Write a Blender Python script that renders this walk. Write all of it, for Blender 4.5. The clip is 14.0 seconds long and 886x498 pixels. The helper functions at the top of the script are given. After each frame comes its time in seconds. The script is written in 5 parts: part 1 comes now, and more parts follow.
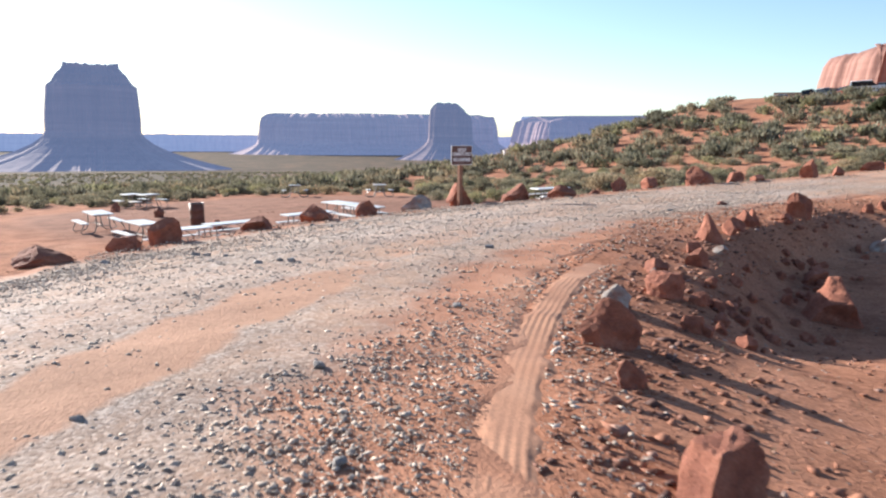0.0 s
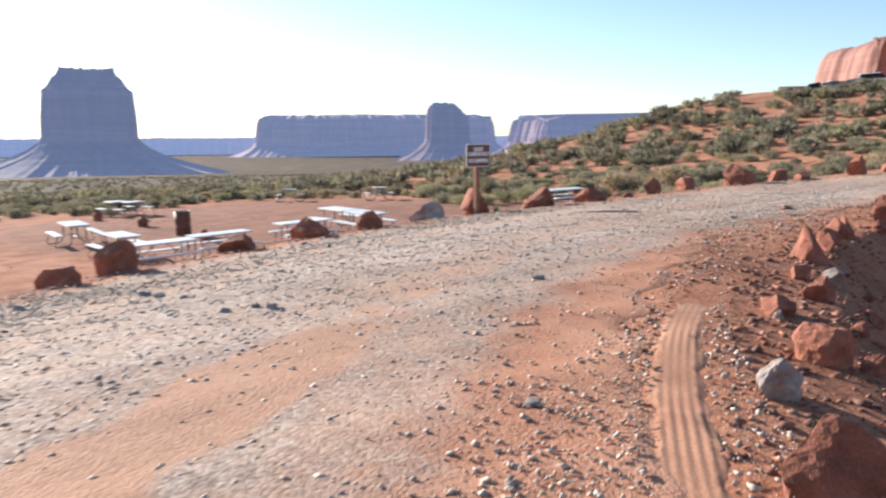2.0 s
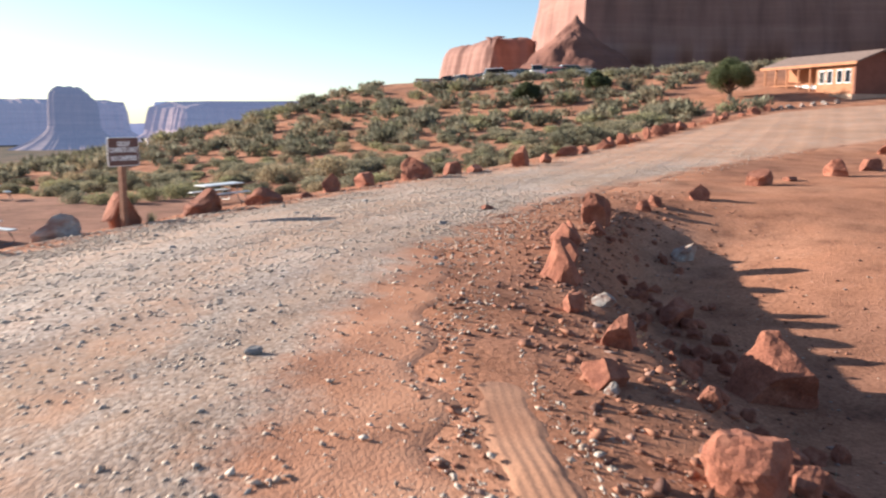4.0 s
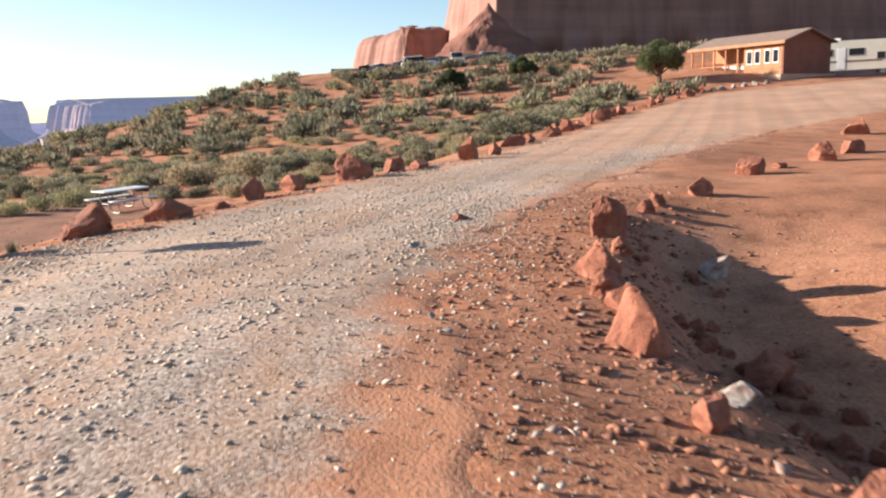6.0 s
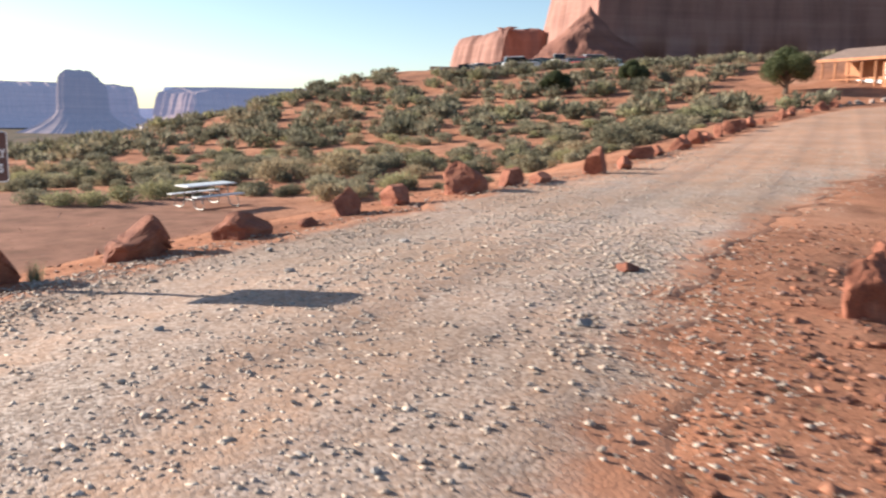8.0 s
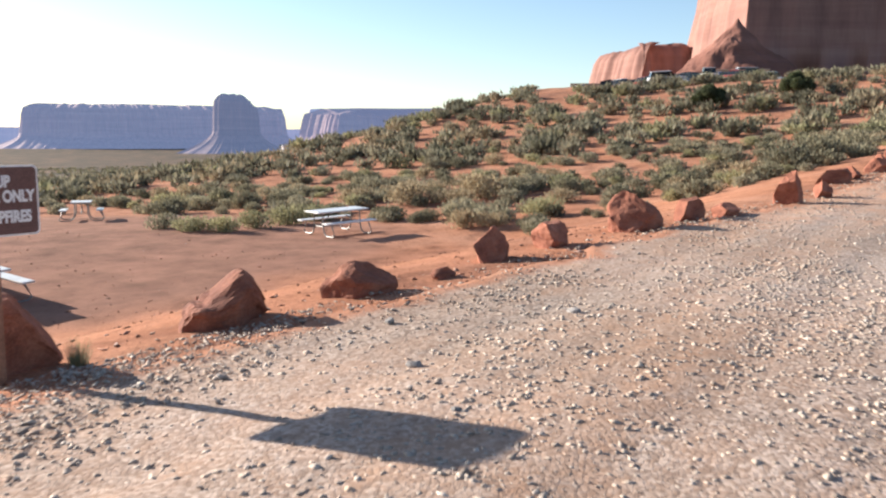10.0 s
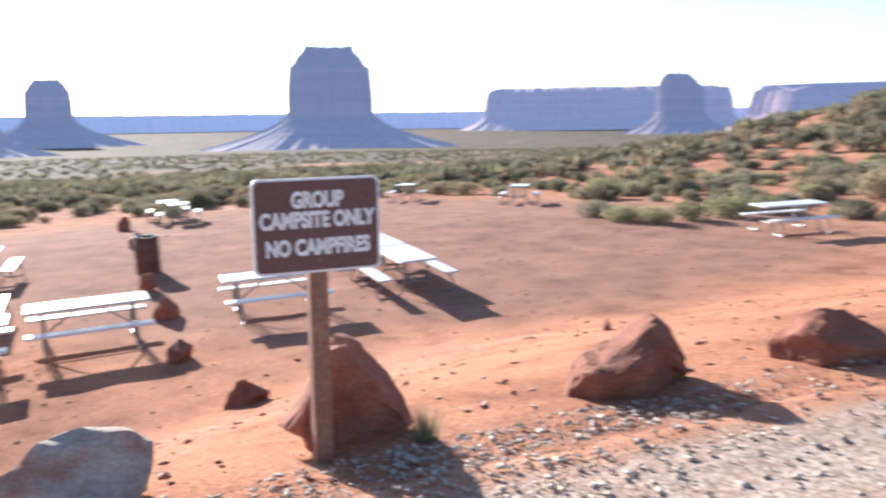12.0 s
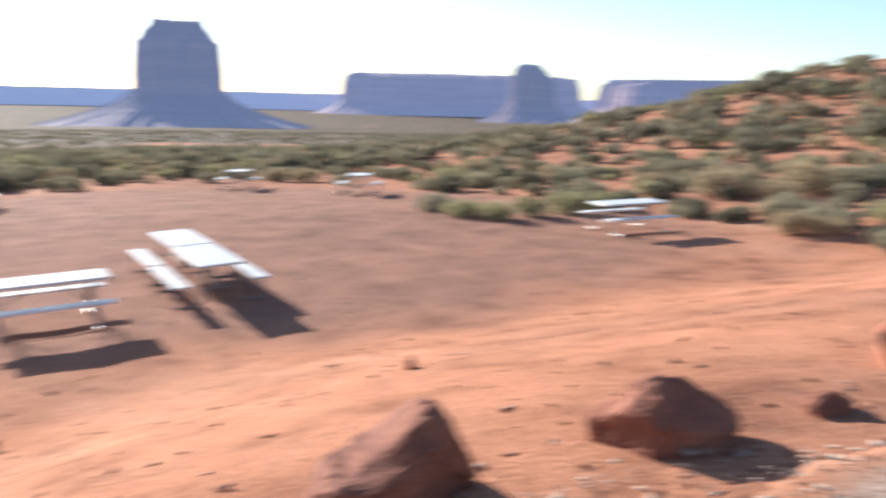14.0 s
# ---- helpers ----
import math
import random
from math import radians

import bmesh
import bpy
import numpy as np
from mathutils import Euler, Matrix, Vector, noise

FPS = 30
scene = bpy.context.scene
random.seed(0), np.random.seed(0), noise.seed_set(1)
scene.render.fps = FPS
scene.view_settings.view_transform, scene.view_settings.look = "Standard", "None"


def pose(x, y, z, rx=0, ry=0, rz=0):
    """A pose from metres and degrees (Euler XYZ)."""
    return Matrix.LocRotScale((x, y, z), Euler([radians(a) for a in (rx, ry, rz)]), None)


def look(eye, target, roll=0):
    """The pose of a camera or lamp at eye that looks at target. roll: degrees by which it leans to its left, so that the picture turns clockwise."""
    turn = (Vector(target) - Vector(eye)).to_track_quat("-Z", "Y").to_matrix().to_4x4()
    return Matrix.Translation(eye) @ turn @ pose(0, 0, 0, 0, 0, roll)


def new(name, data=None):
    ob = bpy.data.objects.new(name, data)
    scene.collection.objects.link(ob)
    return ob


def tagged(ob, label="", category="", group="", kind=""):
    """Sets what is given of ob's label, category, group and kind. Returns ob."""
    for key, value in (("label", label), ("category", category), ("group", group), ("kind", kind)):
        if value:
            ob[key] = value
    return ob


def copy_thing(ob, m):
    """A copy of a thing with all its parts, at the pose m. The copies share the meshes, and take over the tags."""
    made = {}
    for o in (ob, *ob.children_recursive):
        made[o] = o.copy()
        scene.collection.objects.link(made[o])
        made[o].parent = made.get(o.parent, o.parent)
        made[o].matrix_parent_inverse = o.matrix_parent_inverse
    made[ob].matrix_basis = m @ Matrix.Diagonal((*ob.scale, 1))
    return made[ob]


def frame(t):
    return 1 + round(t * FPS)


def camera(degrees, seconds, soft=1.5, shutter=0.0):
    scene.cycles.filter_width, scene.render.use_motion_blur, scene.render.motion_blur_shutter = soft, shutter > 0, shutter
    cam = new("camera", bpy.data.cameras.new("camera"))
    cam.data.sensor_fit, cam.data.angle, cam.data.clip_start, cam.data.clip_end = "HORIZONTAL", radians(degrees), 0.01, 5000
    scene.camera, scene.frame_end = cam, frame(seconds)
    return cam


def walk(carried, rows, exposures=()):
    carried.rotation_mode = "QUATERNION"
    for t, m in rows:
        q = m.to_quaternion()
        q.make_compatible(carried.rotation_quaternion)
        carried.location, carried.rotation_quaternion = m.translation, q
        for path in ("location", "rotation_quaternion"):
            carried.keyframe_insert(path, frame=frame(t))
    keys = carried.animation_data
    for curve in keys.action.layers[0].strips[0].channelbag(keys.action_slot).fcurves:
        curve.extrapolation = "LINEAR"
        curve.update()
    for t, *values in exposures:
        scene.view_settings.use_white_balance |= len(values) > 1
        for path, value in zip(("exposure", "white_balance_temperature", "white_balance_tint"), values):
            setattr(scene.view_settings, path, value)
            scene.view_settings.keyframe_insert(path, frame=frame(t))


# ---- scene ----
cam = camera(55.5, 14.0, 2.2, 0.5)
PATH = [
    (0, (0.602, 1.721, 2.092), (0.604, 3.704, 1.828), 0.5),
    (0.5, (0.495, 2.449, 2.068), (0.48, 4.431, 1.798), 0.3),
    (1, (0.389, 3.15, 2.046), (0.355, 5.132, 1.78), 0.1),
    (1.5, (0.305, 3.769, 2.048), (0.245, 5.751, 1.785), -0.3),
    (2, (0.269, 4.452, 2.045), (0.274, 6.435, 1.781), -0.3),
    (2.5, (0.211, 5.098, 2.065), (0.415, 7.067, 1.779), 0.4),
    (3, (0.185, 5.717, 2.073), (0.496, 7.672, 1.788), 0.2),
    (3.5, (0.167, 6.472, 2.108), (0.807, 8.346, 1.828), 1.6),
    (6, (1.038, 10.433, 2.07), (2.006, 12.154, 1.753), -1.4),
    (6.5, (1.284, 11.179, 2.07), (2.252, 12.899, 1.745), -0.9),
    (7, (1.522, 11.962, 2.069), (2.448, 13.706, 1.746), -0.2),
    (7.5, (1.72, 12.72, 2.089), (2.564, 14.504, 1.768), 0.5),
    (8, (1.89, 13.405, 2.116), (2.677, 15.216, 1.801), 1.1),
    (8.5, (2.022, 14.065, 2.109), (2.609, 15.951, 1.793), 1.1),
    (11, (2.75, 17.232, 2.156), (3.136, 19.176, 1.885), 0.1),
    (11.5, (2.714, 17.808, 2.164), (2.659, 19.784, 1.862), 0.2),
    (12, (2.713, 18.162, 2.198), (2.194, 20.066, 1.877), -0.7),
    (12.5, (2.659, 18.633, 2.193), (1.88, 20.442, 1.845), -0.7),
    (13, (2.597, 19.108, 2.232), (1.754, 20.882, 1.853), 0.1),
    (13.5, (2.677, 19.636, 2.2), (1.86, 21.422, 1.823), -0.4),
    (14, (3.004, 19.977, 2.239), (2.823, 21.937, 1.884), 1.5),
]
EXPOSURES = [(0.0, 1.37, 6150, 10), (3.0, 1.30, 6250, 10), (6.0, 1.33, 6750, 10), (8.5, 1.25, 6500, 10), (11.0, 1.38, 6450, 10), (11.6, 1.48, 6300, 10), (12.4, 1.78, 5650, 10), (13.5, 1.6, 5750, 10), (14.0, 1.4, 6100, 10)]
walk(cam, [(t, look(eye, target, roll)) for t, eye, target, roll in PATH], EXPOSURES)

# ---- light: low morning sun, ahead and to the left ----
SUN_AZ, SUN_EL = 47.0, 18.2   # degrees to the left of +y, degrees up
sun_dir = Vector((-math.sin(radians(SUN_AZ)) * math.cos(radians(SUN_EL)), math.cos(radians(SUN_AZ)) * math.cos(radians(SUN_EL)), math.sin(radians(SUN_EL))))
world = bpy.data.worlds.new("desert_sky")
scene.world = world
world.use_nodes = True
wn = world.node_tree.nodes
wn.clear()
sky = wn.new("ShaderNodeTexSky")
sky.sky_type = "NISHITA"
sky.sun_disc = False
sky.sun_elevation = radians(SUN_EL)
sky.sun_rotation = radians(-SUN_AZ)
sky.altitude = 1600
sky.dust_density = 1.6
sky.air_density = 1.0
sky.ozone_density = 1.6
back = wn.new("ShaderNodeBackground")
back.inputs["Strength"].default_value = 0.079
wout = wn.new("ShaderNodeOutputWorld")
world.node_tree.links.new(sky.outputs[0], back.inputs[0])
world.node_tree.links.new(back.outputs[0], wout.inputs[0])
sun = new("sun", bpy.data.lights.new("sun", "SUN"))
sun.data.energy, sun.data.angle, sun.data.color = 5.0, radians(0.55), (1.0, 0.93, 0.83)
sun.matrix_world = look((0, 0, 30), Vector((0, 0, 30)) - sun_dir)


# ---- materials ----
def material(name, rough=0.9, metal=0.0):
    m = bpy.data.materials.new(name)
    m.use_nodes = True
    b = m.node_tree.nodes["Principled BSDF"]
    b.inputs["Roughness"].default_value = rough
    b.inputs["Metallic"].default_value = metal
    b.inputs["Specular IOR Level"].default_value = 0.3
    return m, m.node_tree.nodes, m.node_tree.links, b


def coords(n, l, per_object=False):
    """Position in metres; for loose things in the thing's own space."""
    if per_object:
        return n.new("ShaderNodeTexCoord").outputs["Object"]
    return n.new("ShaderNodeNewGeometry").outputs["Position"]


def noise_node(n, l, vec, scale, detail=5.0, rough=0.6):
    t = n.new("ShaderNodeTexNoise")
    t.inputs["Scale"].default_value = scale
    t.inputs["Detail"].default_value = detail
    t.inputs["Roughness"].default_value = rough
    l.new(vec, t.inputs["Vector"])
    return t.outputs["Fac"]


def ramp(n, l, fac, stops):
    r = n.new("ShaderNodeValToRGB")
    e = r.color_ramp.elements
    while len(e) < len(stops):
        e.new(0.5)
    for k, (at, c) in enumerate(stops):
        e[k].position, e[k].color = at, (*c, 1)
    l.new(fac, r.inputs[0])
    return r.outputs[0]


def mix(n, l, a, b, fac, kind="MIX"):
    m = n.new("ShaderNodeMix")
    m.data_type, m.blend_type = "RGBA", kind
    for sock, v in ((m.inputs[0], fac), (m.inputs[6], a), (m.inputs[7], b)):
        if isinstance(v, (int, float)):
            sock.default_value = v
        elif isinstance(v, tuple):
            sock.default_value = (*v, 1)
        else:
            l.new(v, sock)
    return m.outputs[2]


def bump(n, l, b, height, strength, distance):
    k = n.new("ShaderNodeBump")
    k.inputs["Strength"].default_value = strength
    k.inputs["Distance"].default_value = distance
    l.new(height, k.inputs["Height"])
    l.new(k.outputs[0], b.inputs["Normal"])


def tinted(name, stops, scale, rough=0.9, grain=40.0, relief=0.01, per_object=True, metal=0.0, own=0.12):
    """A surface with two scales of variation, and a little of its own per object."""
    m, n, l, b = material(name, rough, metal)
    v = coords(n, l, per_object)
    big = noise_node(n, l, v, scale)
    fine = noise_node(n, l, v, grain, 4)
    c = ramp(n, l, big, stops)
    g = ramp(n, l, fine, [(0.3, (0.72, 0.72, 0.72)), (0.7, (1.18, 1.18, 1.18))])
    c = mix(n, l, c, g, 1.0, "MULTIPLY")
    if own:
        info = n.new("ShaderNodeObjectInfo")
        o = ramp(n, l, info.outputs["Random"], [(0.0, (1 - own,) * 3), (1.0, (1 + own,) * 3)])
        c = mix(n, l, c, o, 1.0, "MULTIPLY")
    l.new(c, b.inputs["Base Color"])
    if relief:
        bump(n, l, b, fine, 0.6, relief)
    return m


def soil_material():
    """Red desert sand: orange, browner where trodden, with pale crust and small stones."""
    m, n, l, b = material("red_soil", 1.0)
    b.inputs["Specular IOR Level"].default_value = 0.04
    v = coords(n, l)
    big = noise_node(n, l, v, 0.13, 4)
    mid = noise_node(n, l, v, 1.1, 6, 0.65)
    fine = noise_node(n, l, v, 22, 5, 0.7)
    c = ramp(n, l, big, [(0.33, (0.32, 0.155, 0.10)), (0.52, (0.45, 0.205, 0.12)), (0.7, (0.48, 0.255, 0.165))])
    c = mix(n, l, c, ramp(n, l, mid, [(0.32, (0.62, 0.60, 0.62)), (0.5, (1, 1, 1)), (0.72, (1.2, 1.22, 1.25))]), 1.0, "MULTIPLY")
    c = mix(n, l, c, ramp(n, l, fine, [(0.35, (0.68, 0.66, 0.66)), (0.62, (1.12, 1.12, 1.12))]), 1.0, "MULTIPLY")
    cells = n.new("ShaderNodeTexVoronoi")
    cells.inputs["Scale"].default_value = 14
    l.new(v, cells.inputs["Vector"])
    dots = ramp(n, l, cells.outputs["Distance"], [(0.10, (1, 1, 1)), (0.2, (0, 0, 0))])
    pick = ramp(n, l, noise_node(n, l, v, 2.3, 3), [(0.52, (0, 0, 0)), (0.62, (1, 1, 1))])
    dots = mix(n, l, dots, pick, 1.0, "MULTIPLY")
    c = mix(n, l, c, (0.36, 0.25, 0.2), dots)
    # the camp's trodden floor is a duller brown
    sep = n.new("ShaderNodeAttribute")
    sep.attribute_name = "trodden"
    c = mix(n, l, c, mix(n, l, (0.29, 0.16, 0.115), ramp(n, l, mid, [(0.3, (0.7, 0.7, 0.7)), (0.7, (1.25, 1.2, 1.2))]), 1.0, "MULTIPLY"), sep.outputs["Fac"])
    plain = n.new("ShaderNodeAttribute")
    plain.attribute_name = "plain"
    scrub = ramp(n, l, noise_node(n, l, v, 0.02, 8, 0.7), [(0.38, (0.075, 0.07, 0.055)), (0.52, (0.13, 0.10, 0.075)), (0.68, (0.27, 0.155, 0.10))])
    c = mix(n, l, c, scrub, plain.outputs["Fac"])
    l.new(c, b.inputs["Base Color"])
    h = mix(n, l, mid, fine, 0.45)
    bump(n, l, b, h, 0.9, 0.05)
    return m


def gravel_material():
    """Grey crushed stone with dusty orange sand showing through in long worn patches."""
    m, n, l, b = material("road_gravel", 0.95)
    b.inputs["Specular IOR Level"].default_value = 0.15
    v = coords(n, l)
    cells = n.new("ShaderNodeTexVoronoi")
    cells.inputs["Scale"].default_value = 38
    l.new(v, cells.inputs["Vector"])
    tiny = n.new("ShaderNodeTexVoronoi")
    tiny.inputs["Scale"].default_value = 110
    l.new(v, tiny.inputs["Vector"])
    stone = n.new("ShaderNodeSeparateColor")
    l.new(cells.outputs["Color"], stone.inputs[0])
    grey = ramp(n, l, stone.outputs[0], [(0.0, (0.19, 0.15, 0.122)), (0.5, (0.35, 0.285, 0.24)), (1.0, (0.56, 0.475, 0.41))])
    dust = ramp(n, l, noise_node(n, l, v, 9, 6, 0.7), [(0.3, (0.38, 0.215, 0.135)), (0.7, (0.54, 0.32, 0.20))])
    # worn wheel lanes: stretched along the road
    lane = n.new("ShaderNodeAttribute")
    lane.attribute_name = "lane"
    lanes = noise_node(n, l, lane.outputs["Vector"], 1.0, 6, 0.6)
    worn = ramp(n, l, lanes, [(0.40, (0.24, 0.24, 0.24)), (0.64, (0.85, 0.85, 0.85))])
    patch = ramp(n, l, noise_node(n, l, v, 3.5, 6, 0.75), [(0.35, (0, 0, 0)), (0.65, (1, 1, 1))])
    f = mix(n, l, worn, mix(n, l, worn, patch, 1.0, "MULTIPLY"), 0.5)
    bare = n.new("ShaderNodeAttribute")
    bare.attribute_name = "worn"
    edge = n.new("ShaderNodeMath")
    edge.operation = "MULTIPLY_ADD"
    l.new(noise_node(n, l, v, 2.2, 7, 0.7), edge.inputs[0])
    edge.inputs[1].default_value = 0.9
    l.new(bare.outputs["Fac"], edge.inputs[2])
    lane_sand = ramp(n, l, edge.outputs[0], [(0.72, (0, 0, 0)), (1.15, (0.95, 0.95, 0.95))])
    c = mix(n, l, grey, dust, f)
    c = mix(n, l, c, ramp(n, l, noise_node(n, l, v, 14, 6, 0.7), [(0.3, (0.40, 0.215, 0.135)), (0.7, (0.54, 0.31, 0.20))]), lane_sand)
    rim = n.new("ShaderNodeAttribute")
    rim.attribute_name = "rim"
    thin = n.new("ShaderNodeMath")
    thin.operation = "ADD"
    l.new(rim.outputs["Fac"], thin.inputs[0])
    l.new(noise_node(n, l, v, 2.6, 7, 0.75), thin.inputs[1])
    over = ramp(n, l, thin.outputs[0], [(0.62, (0, 0, 0)), (0.98, (1, 1, 1))])
    sand = ramp(n, l, noise_node(n, l, v, 1.1, 6, 0.65), [(0.32, (0.32, 0.148, 0.09)), (0.5, (0.45, 0.212, 0.125)), (0.72, (0.51, 0.275, 0.175))])
    c = mix(n, l, c, sand, over)
    big = ramp(n, l, noise_node(n, l, v, 0.35, 4), [(0.35, (0.86, 0.84, 0.82)), (0.65, (1.1, 1.1, 1.12))])
    c = mix(n, l, c, big, 1.0, "MULTIPLY")
    l.new(c, b.inputs["Base Color"])
    h = mix(n, l, cells.outputs["Distance"], tiny.outputs["Distance"], 0.35)
    inv = n.new("ShaderNodeInvert")
    l.new(h, inv.inputs[1])
    bump(n, l, b, inv.outputs[0], 0.5, 0.012)
    return m


def cliff_material(name, stops):
    """Sandstone in level beds, streaked downwards."""
    m, n, l, b = material(name, 0.95)
    v = coords(n, l)
    mp = n.new("ShaderNodeMapping")
    mp.inputs["Scale"].default_value = (0.002, 0.002, 0.05)
    l.new(v, mp.inputs["Vector"])
    beds = noise_node(n, l, mp.outputs[0], 1.0, 6, 0.7)
    mp2 = n.new("ShaderNodeMapping")
    mp2.inputs["Scale"].default_value = (0.06, 0.06, 0.006)
    l.new(v, mp2.inputs["Vector"])
    streak = noise_node(n, l, mp2.outputs[0], 1.0, 6, 0.65)
    c = ramp(n, l, beds, stops)
    c = mix(n, l, c, ramp(n, l, streak, [(0.3, (0.7, 0.68, 0.7)), (0.5, (0.95, 0.95, 0.95)), (0.72, (1.15, 1.15, 1.15))]), 1.0, "MULTIPLY")
    l.new(c, b.inputs["Base Color"])
    bump(n, l, b, streak, 0.4, 4.0)
    return m


def hazed_backdrop_material(name, stops, haze_glow=0.105):
    """Far backdrop rock, kilometres off, with sunlit air's haze added as even blue emission."""
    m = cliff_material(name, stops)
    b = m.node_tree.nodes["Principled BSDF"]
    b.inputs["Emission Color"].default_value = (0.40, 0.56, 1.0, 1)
    b.inputs["Emission Strength"].default_value = haze_glow
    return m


SOIL = soil_material()
GRAVEL = gravel_material()
CLIFF = cliff_material("red_sandstone_cliff", [(0.3, (0.23, 0.115, 0.092)), (0.5, (0.29, 0.15, 0.12)), (0.7, (0.35, 0.195, 0.155))])
TALUS = cliff_material("fallen_red_rubble", [(0.3, (0.15, 0.065, 0.048)), (0.5, (0.21, 0.09, 0.065)), (0.7, (0.28, 0.13, 0.095))])
# far rock glows: blue haze put into its emission, stronger with distance
FAR_CLIFF = hazed_backdrop_material("far_hazed_sandstone", [(0.3, (0.13, 0.078, 0.065)), (0.5, (0.18, 0.11, 0.092)), (0.7, (0.23, 0.145, 0.12))])
FARTHEST = hazed_backdrop_material("farthest_hazed_sandstone", [(0.3, (0.20, 0.12, 0.10)), (0.5, (0.27, 0.165, 0.14)), (0.7, (0.33, 0.21, 0.17))], 0.125)
TRACK_SAND = tinted("smooth_orange_sand", [(0.3, (0.36, 0.165, 0.095)), (0.7, (0.49, 0.25, 0.15))], 1.6, 1.0, 70, 0.003, per_object=False, own=0)
# the strongest haze emission, for the plateau rims
RIM = hazed_backdrop_material("hazy_plateau_sandstone", [(0.3, (0.24, 0.16, 0.14)), (0.5, (0.29, 0.20, 0.17)), (0.7, (0.34, 0.24, 0.2))], 0.2)
ROCK = tinted("red_sandstone", [(0.3, (0.20, 0.07, 0.045)), (0.5, (0.31, 0.115, 0.07)), (0.72, (0.42, 0.18, 0.115))], 2.4, 0.92, 30, 0.02, own=0.16)
PALE_ROCK = tinted("pale_grey_sandstone", [(0.35, (0.29, 0.16, 0.12)), (0.5, (0.37, 0.30, 0.255)), (0.7, (0.46, 0.41, 0.365))], 2.0, 0.92, 26, 0.02)
PEBBLE = tinted("grey_stone", [(0.3, (0.15, 0.135, 0.13)), (0.5, (0.27, 0.245, 0.23)), (0.7, (0.42, 0.38, 0.35))], 8, 0.85, 60, 0.004, own=0.2)
STEEL = tinted("dull_galvanised_steel", [(0.3, (0.20, 0.19, 0.18)), (0.7, (0.34, 0.32, 0.30))], 6, 0.5, 80, 0.0, metal=0.6)
TABLE_TOP = tinted("pale_sun_bleached_table_top", [(0.3, (0.60, 0.59, 0.57)), (0.7, (0.76, 0.75, 0.73))], 3, 0.32, 60, 0.001)
POST_WOOD = tinted("weathered_brown_wood", [(0.3, (0.22, 0.105, 0.065)), (0.7, (0.33, 0.175, 0.115))], 5, 0.85, 50, 0.004)
SIGN_BROWN = tinted("brown_sign_enamel", [(0.3, (0.13, 0.068, 0.058)), (0.7, (0.155, 0.082, 0.07))], 3, 0.55, 90, 0.0, own=0)
WHITE = tinted("white_sign_paint", [(0.3, (0.74, 0.73, 0.72)), (0.7, (0.80, 0.79, 0.78))], 4, 0.55, 90, 0.0, own=0)
CAN_BROWN = tinted("brown_painted_drum", [(0.3, (0.13, 0.055, 0.04)), (0.7, (0.20, 0.085, 0.055))], 5, 0.6, 40, 0.003)
BARK = tinted("juniper_bark", [(0.3, (0.11, 0.075, 0.055)), (0.7, (0.22, 0.16, 0.12))], 5, 0.95, 30, 0.02)
TIMBER = tinted("orange_stained_timber", [(0.3, (0.36, 0.15, 0.075)), (0.7, (0.46, 0.21, 0.11))], 1.2, 0.8, 12, 0.004)
SIDING = tinted("red_brown_siding", [(0.3, (0.17, 0.065, 0.042)), (0.7, (0.23, 0.09, 0.06))], 1.0, 0.8, 12, 0.004)
ROOFING = tinted("brown_shingle_roof", [(0.3, (0.19, 0.13, 0.105)), (0.7, (0.27, 0.185, 0.15))], 2.0, 0.9, 14, 0.006)
ADOBE = tinted("tan_stucco", [(0.3, (0.40, 0.25, 0.175)), (0.7, (0.48, 0.32, 0.23))], 1.0, 0.9, 9, 0.004)
TYRE = tinted("black_rubber", [(0.3, (0.025, 0.025, 0.025)), (0.7, (0.04, 0.04, 0.04))], 3, 0.8, 40, 0.0)
CREAM = tinted("cream_motorhome_panel", [(0.3, (0.70, 0.66, 0.56)), (0.7, (0.78, 0.74, 0.65))], 1, 0.4, 20, 0.0)


def plain(name, colour, rough=0.5, metal=0.0):
    m, n, l, b = material(name, rough, metal)
    b.inputs["Base Color"].default_value = (*colour, 1)
    return m


GLASS = plain("dark_window_glass", (0.02, 0.024, 0.03), 0.06)
PAINTS = [plain("white_car_paint", (0.72, 0.73, 0.74), 0.3), plain("silver_car_paint", (0.42, 0.43, 0.44), 0.3, 0.5), plain("black_car_paint", (0.03, 0.03, 0.035), 0.25), plain("blue_car_paint", (0.06, 0.10, 0.2), 0.3), plain("red_car_paint", (0.3, 0.04, 0.03), 0.3)]


def leaf_material(name, dark, light):
    m, n, l, b = material(name, 0.85)
    g = n.new("ShaderNodeNewGeometry")
    c = ramp(n, l, g.outputs["Random Per Island"], [(0.0, dark), (1.0, light)])
    info = n.new("ShaderNodeObjectInfo")
    c = mix(n, l, c, ramp(n, l, info.outputs["Random"], [(0, (0.8, 0.82, 0.8)), (1, (1.2, 1.18, 1.1))]), 1.0, "MULTIPLY")
    l.new(c, b.inputs["Base Color"])
    # thin leaves let the low sun through
    t = n.new("ShaderNodeBsdfTranslucent")
    l.new(c, t.inputs["Color"])
    both = n.new("ShaderNodeMixShader")
    both.inputs[0].default_value = 0.3
    l.new(b.outputs[0], both.inputs[1])
    l.new(t.outputs[0], both.inputs[2])
    l.new(both.outputs[0], n["Material Output"].inputs["Surface"])
    return m


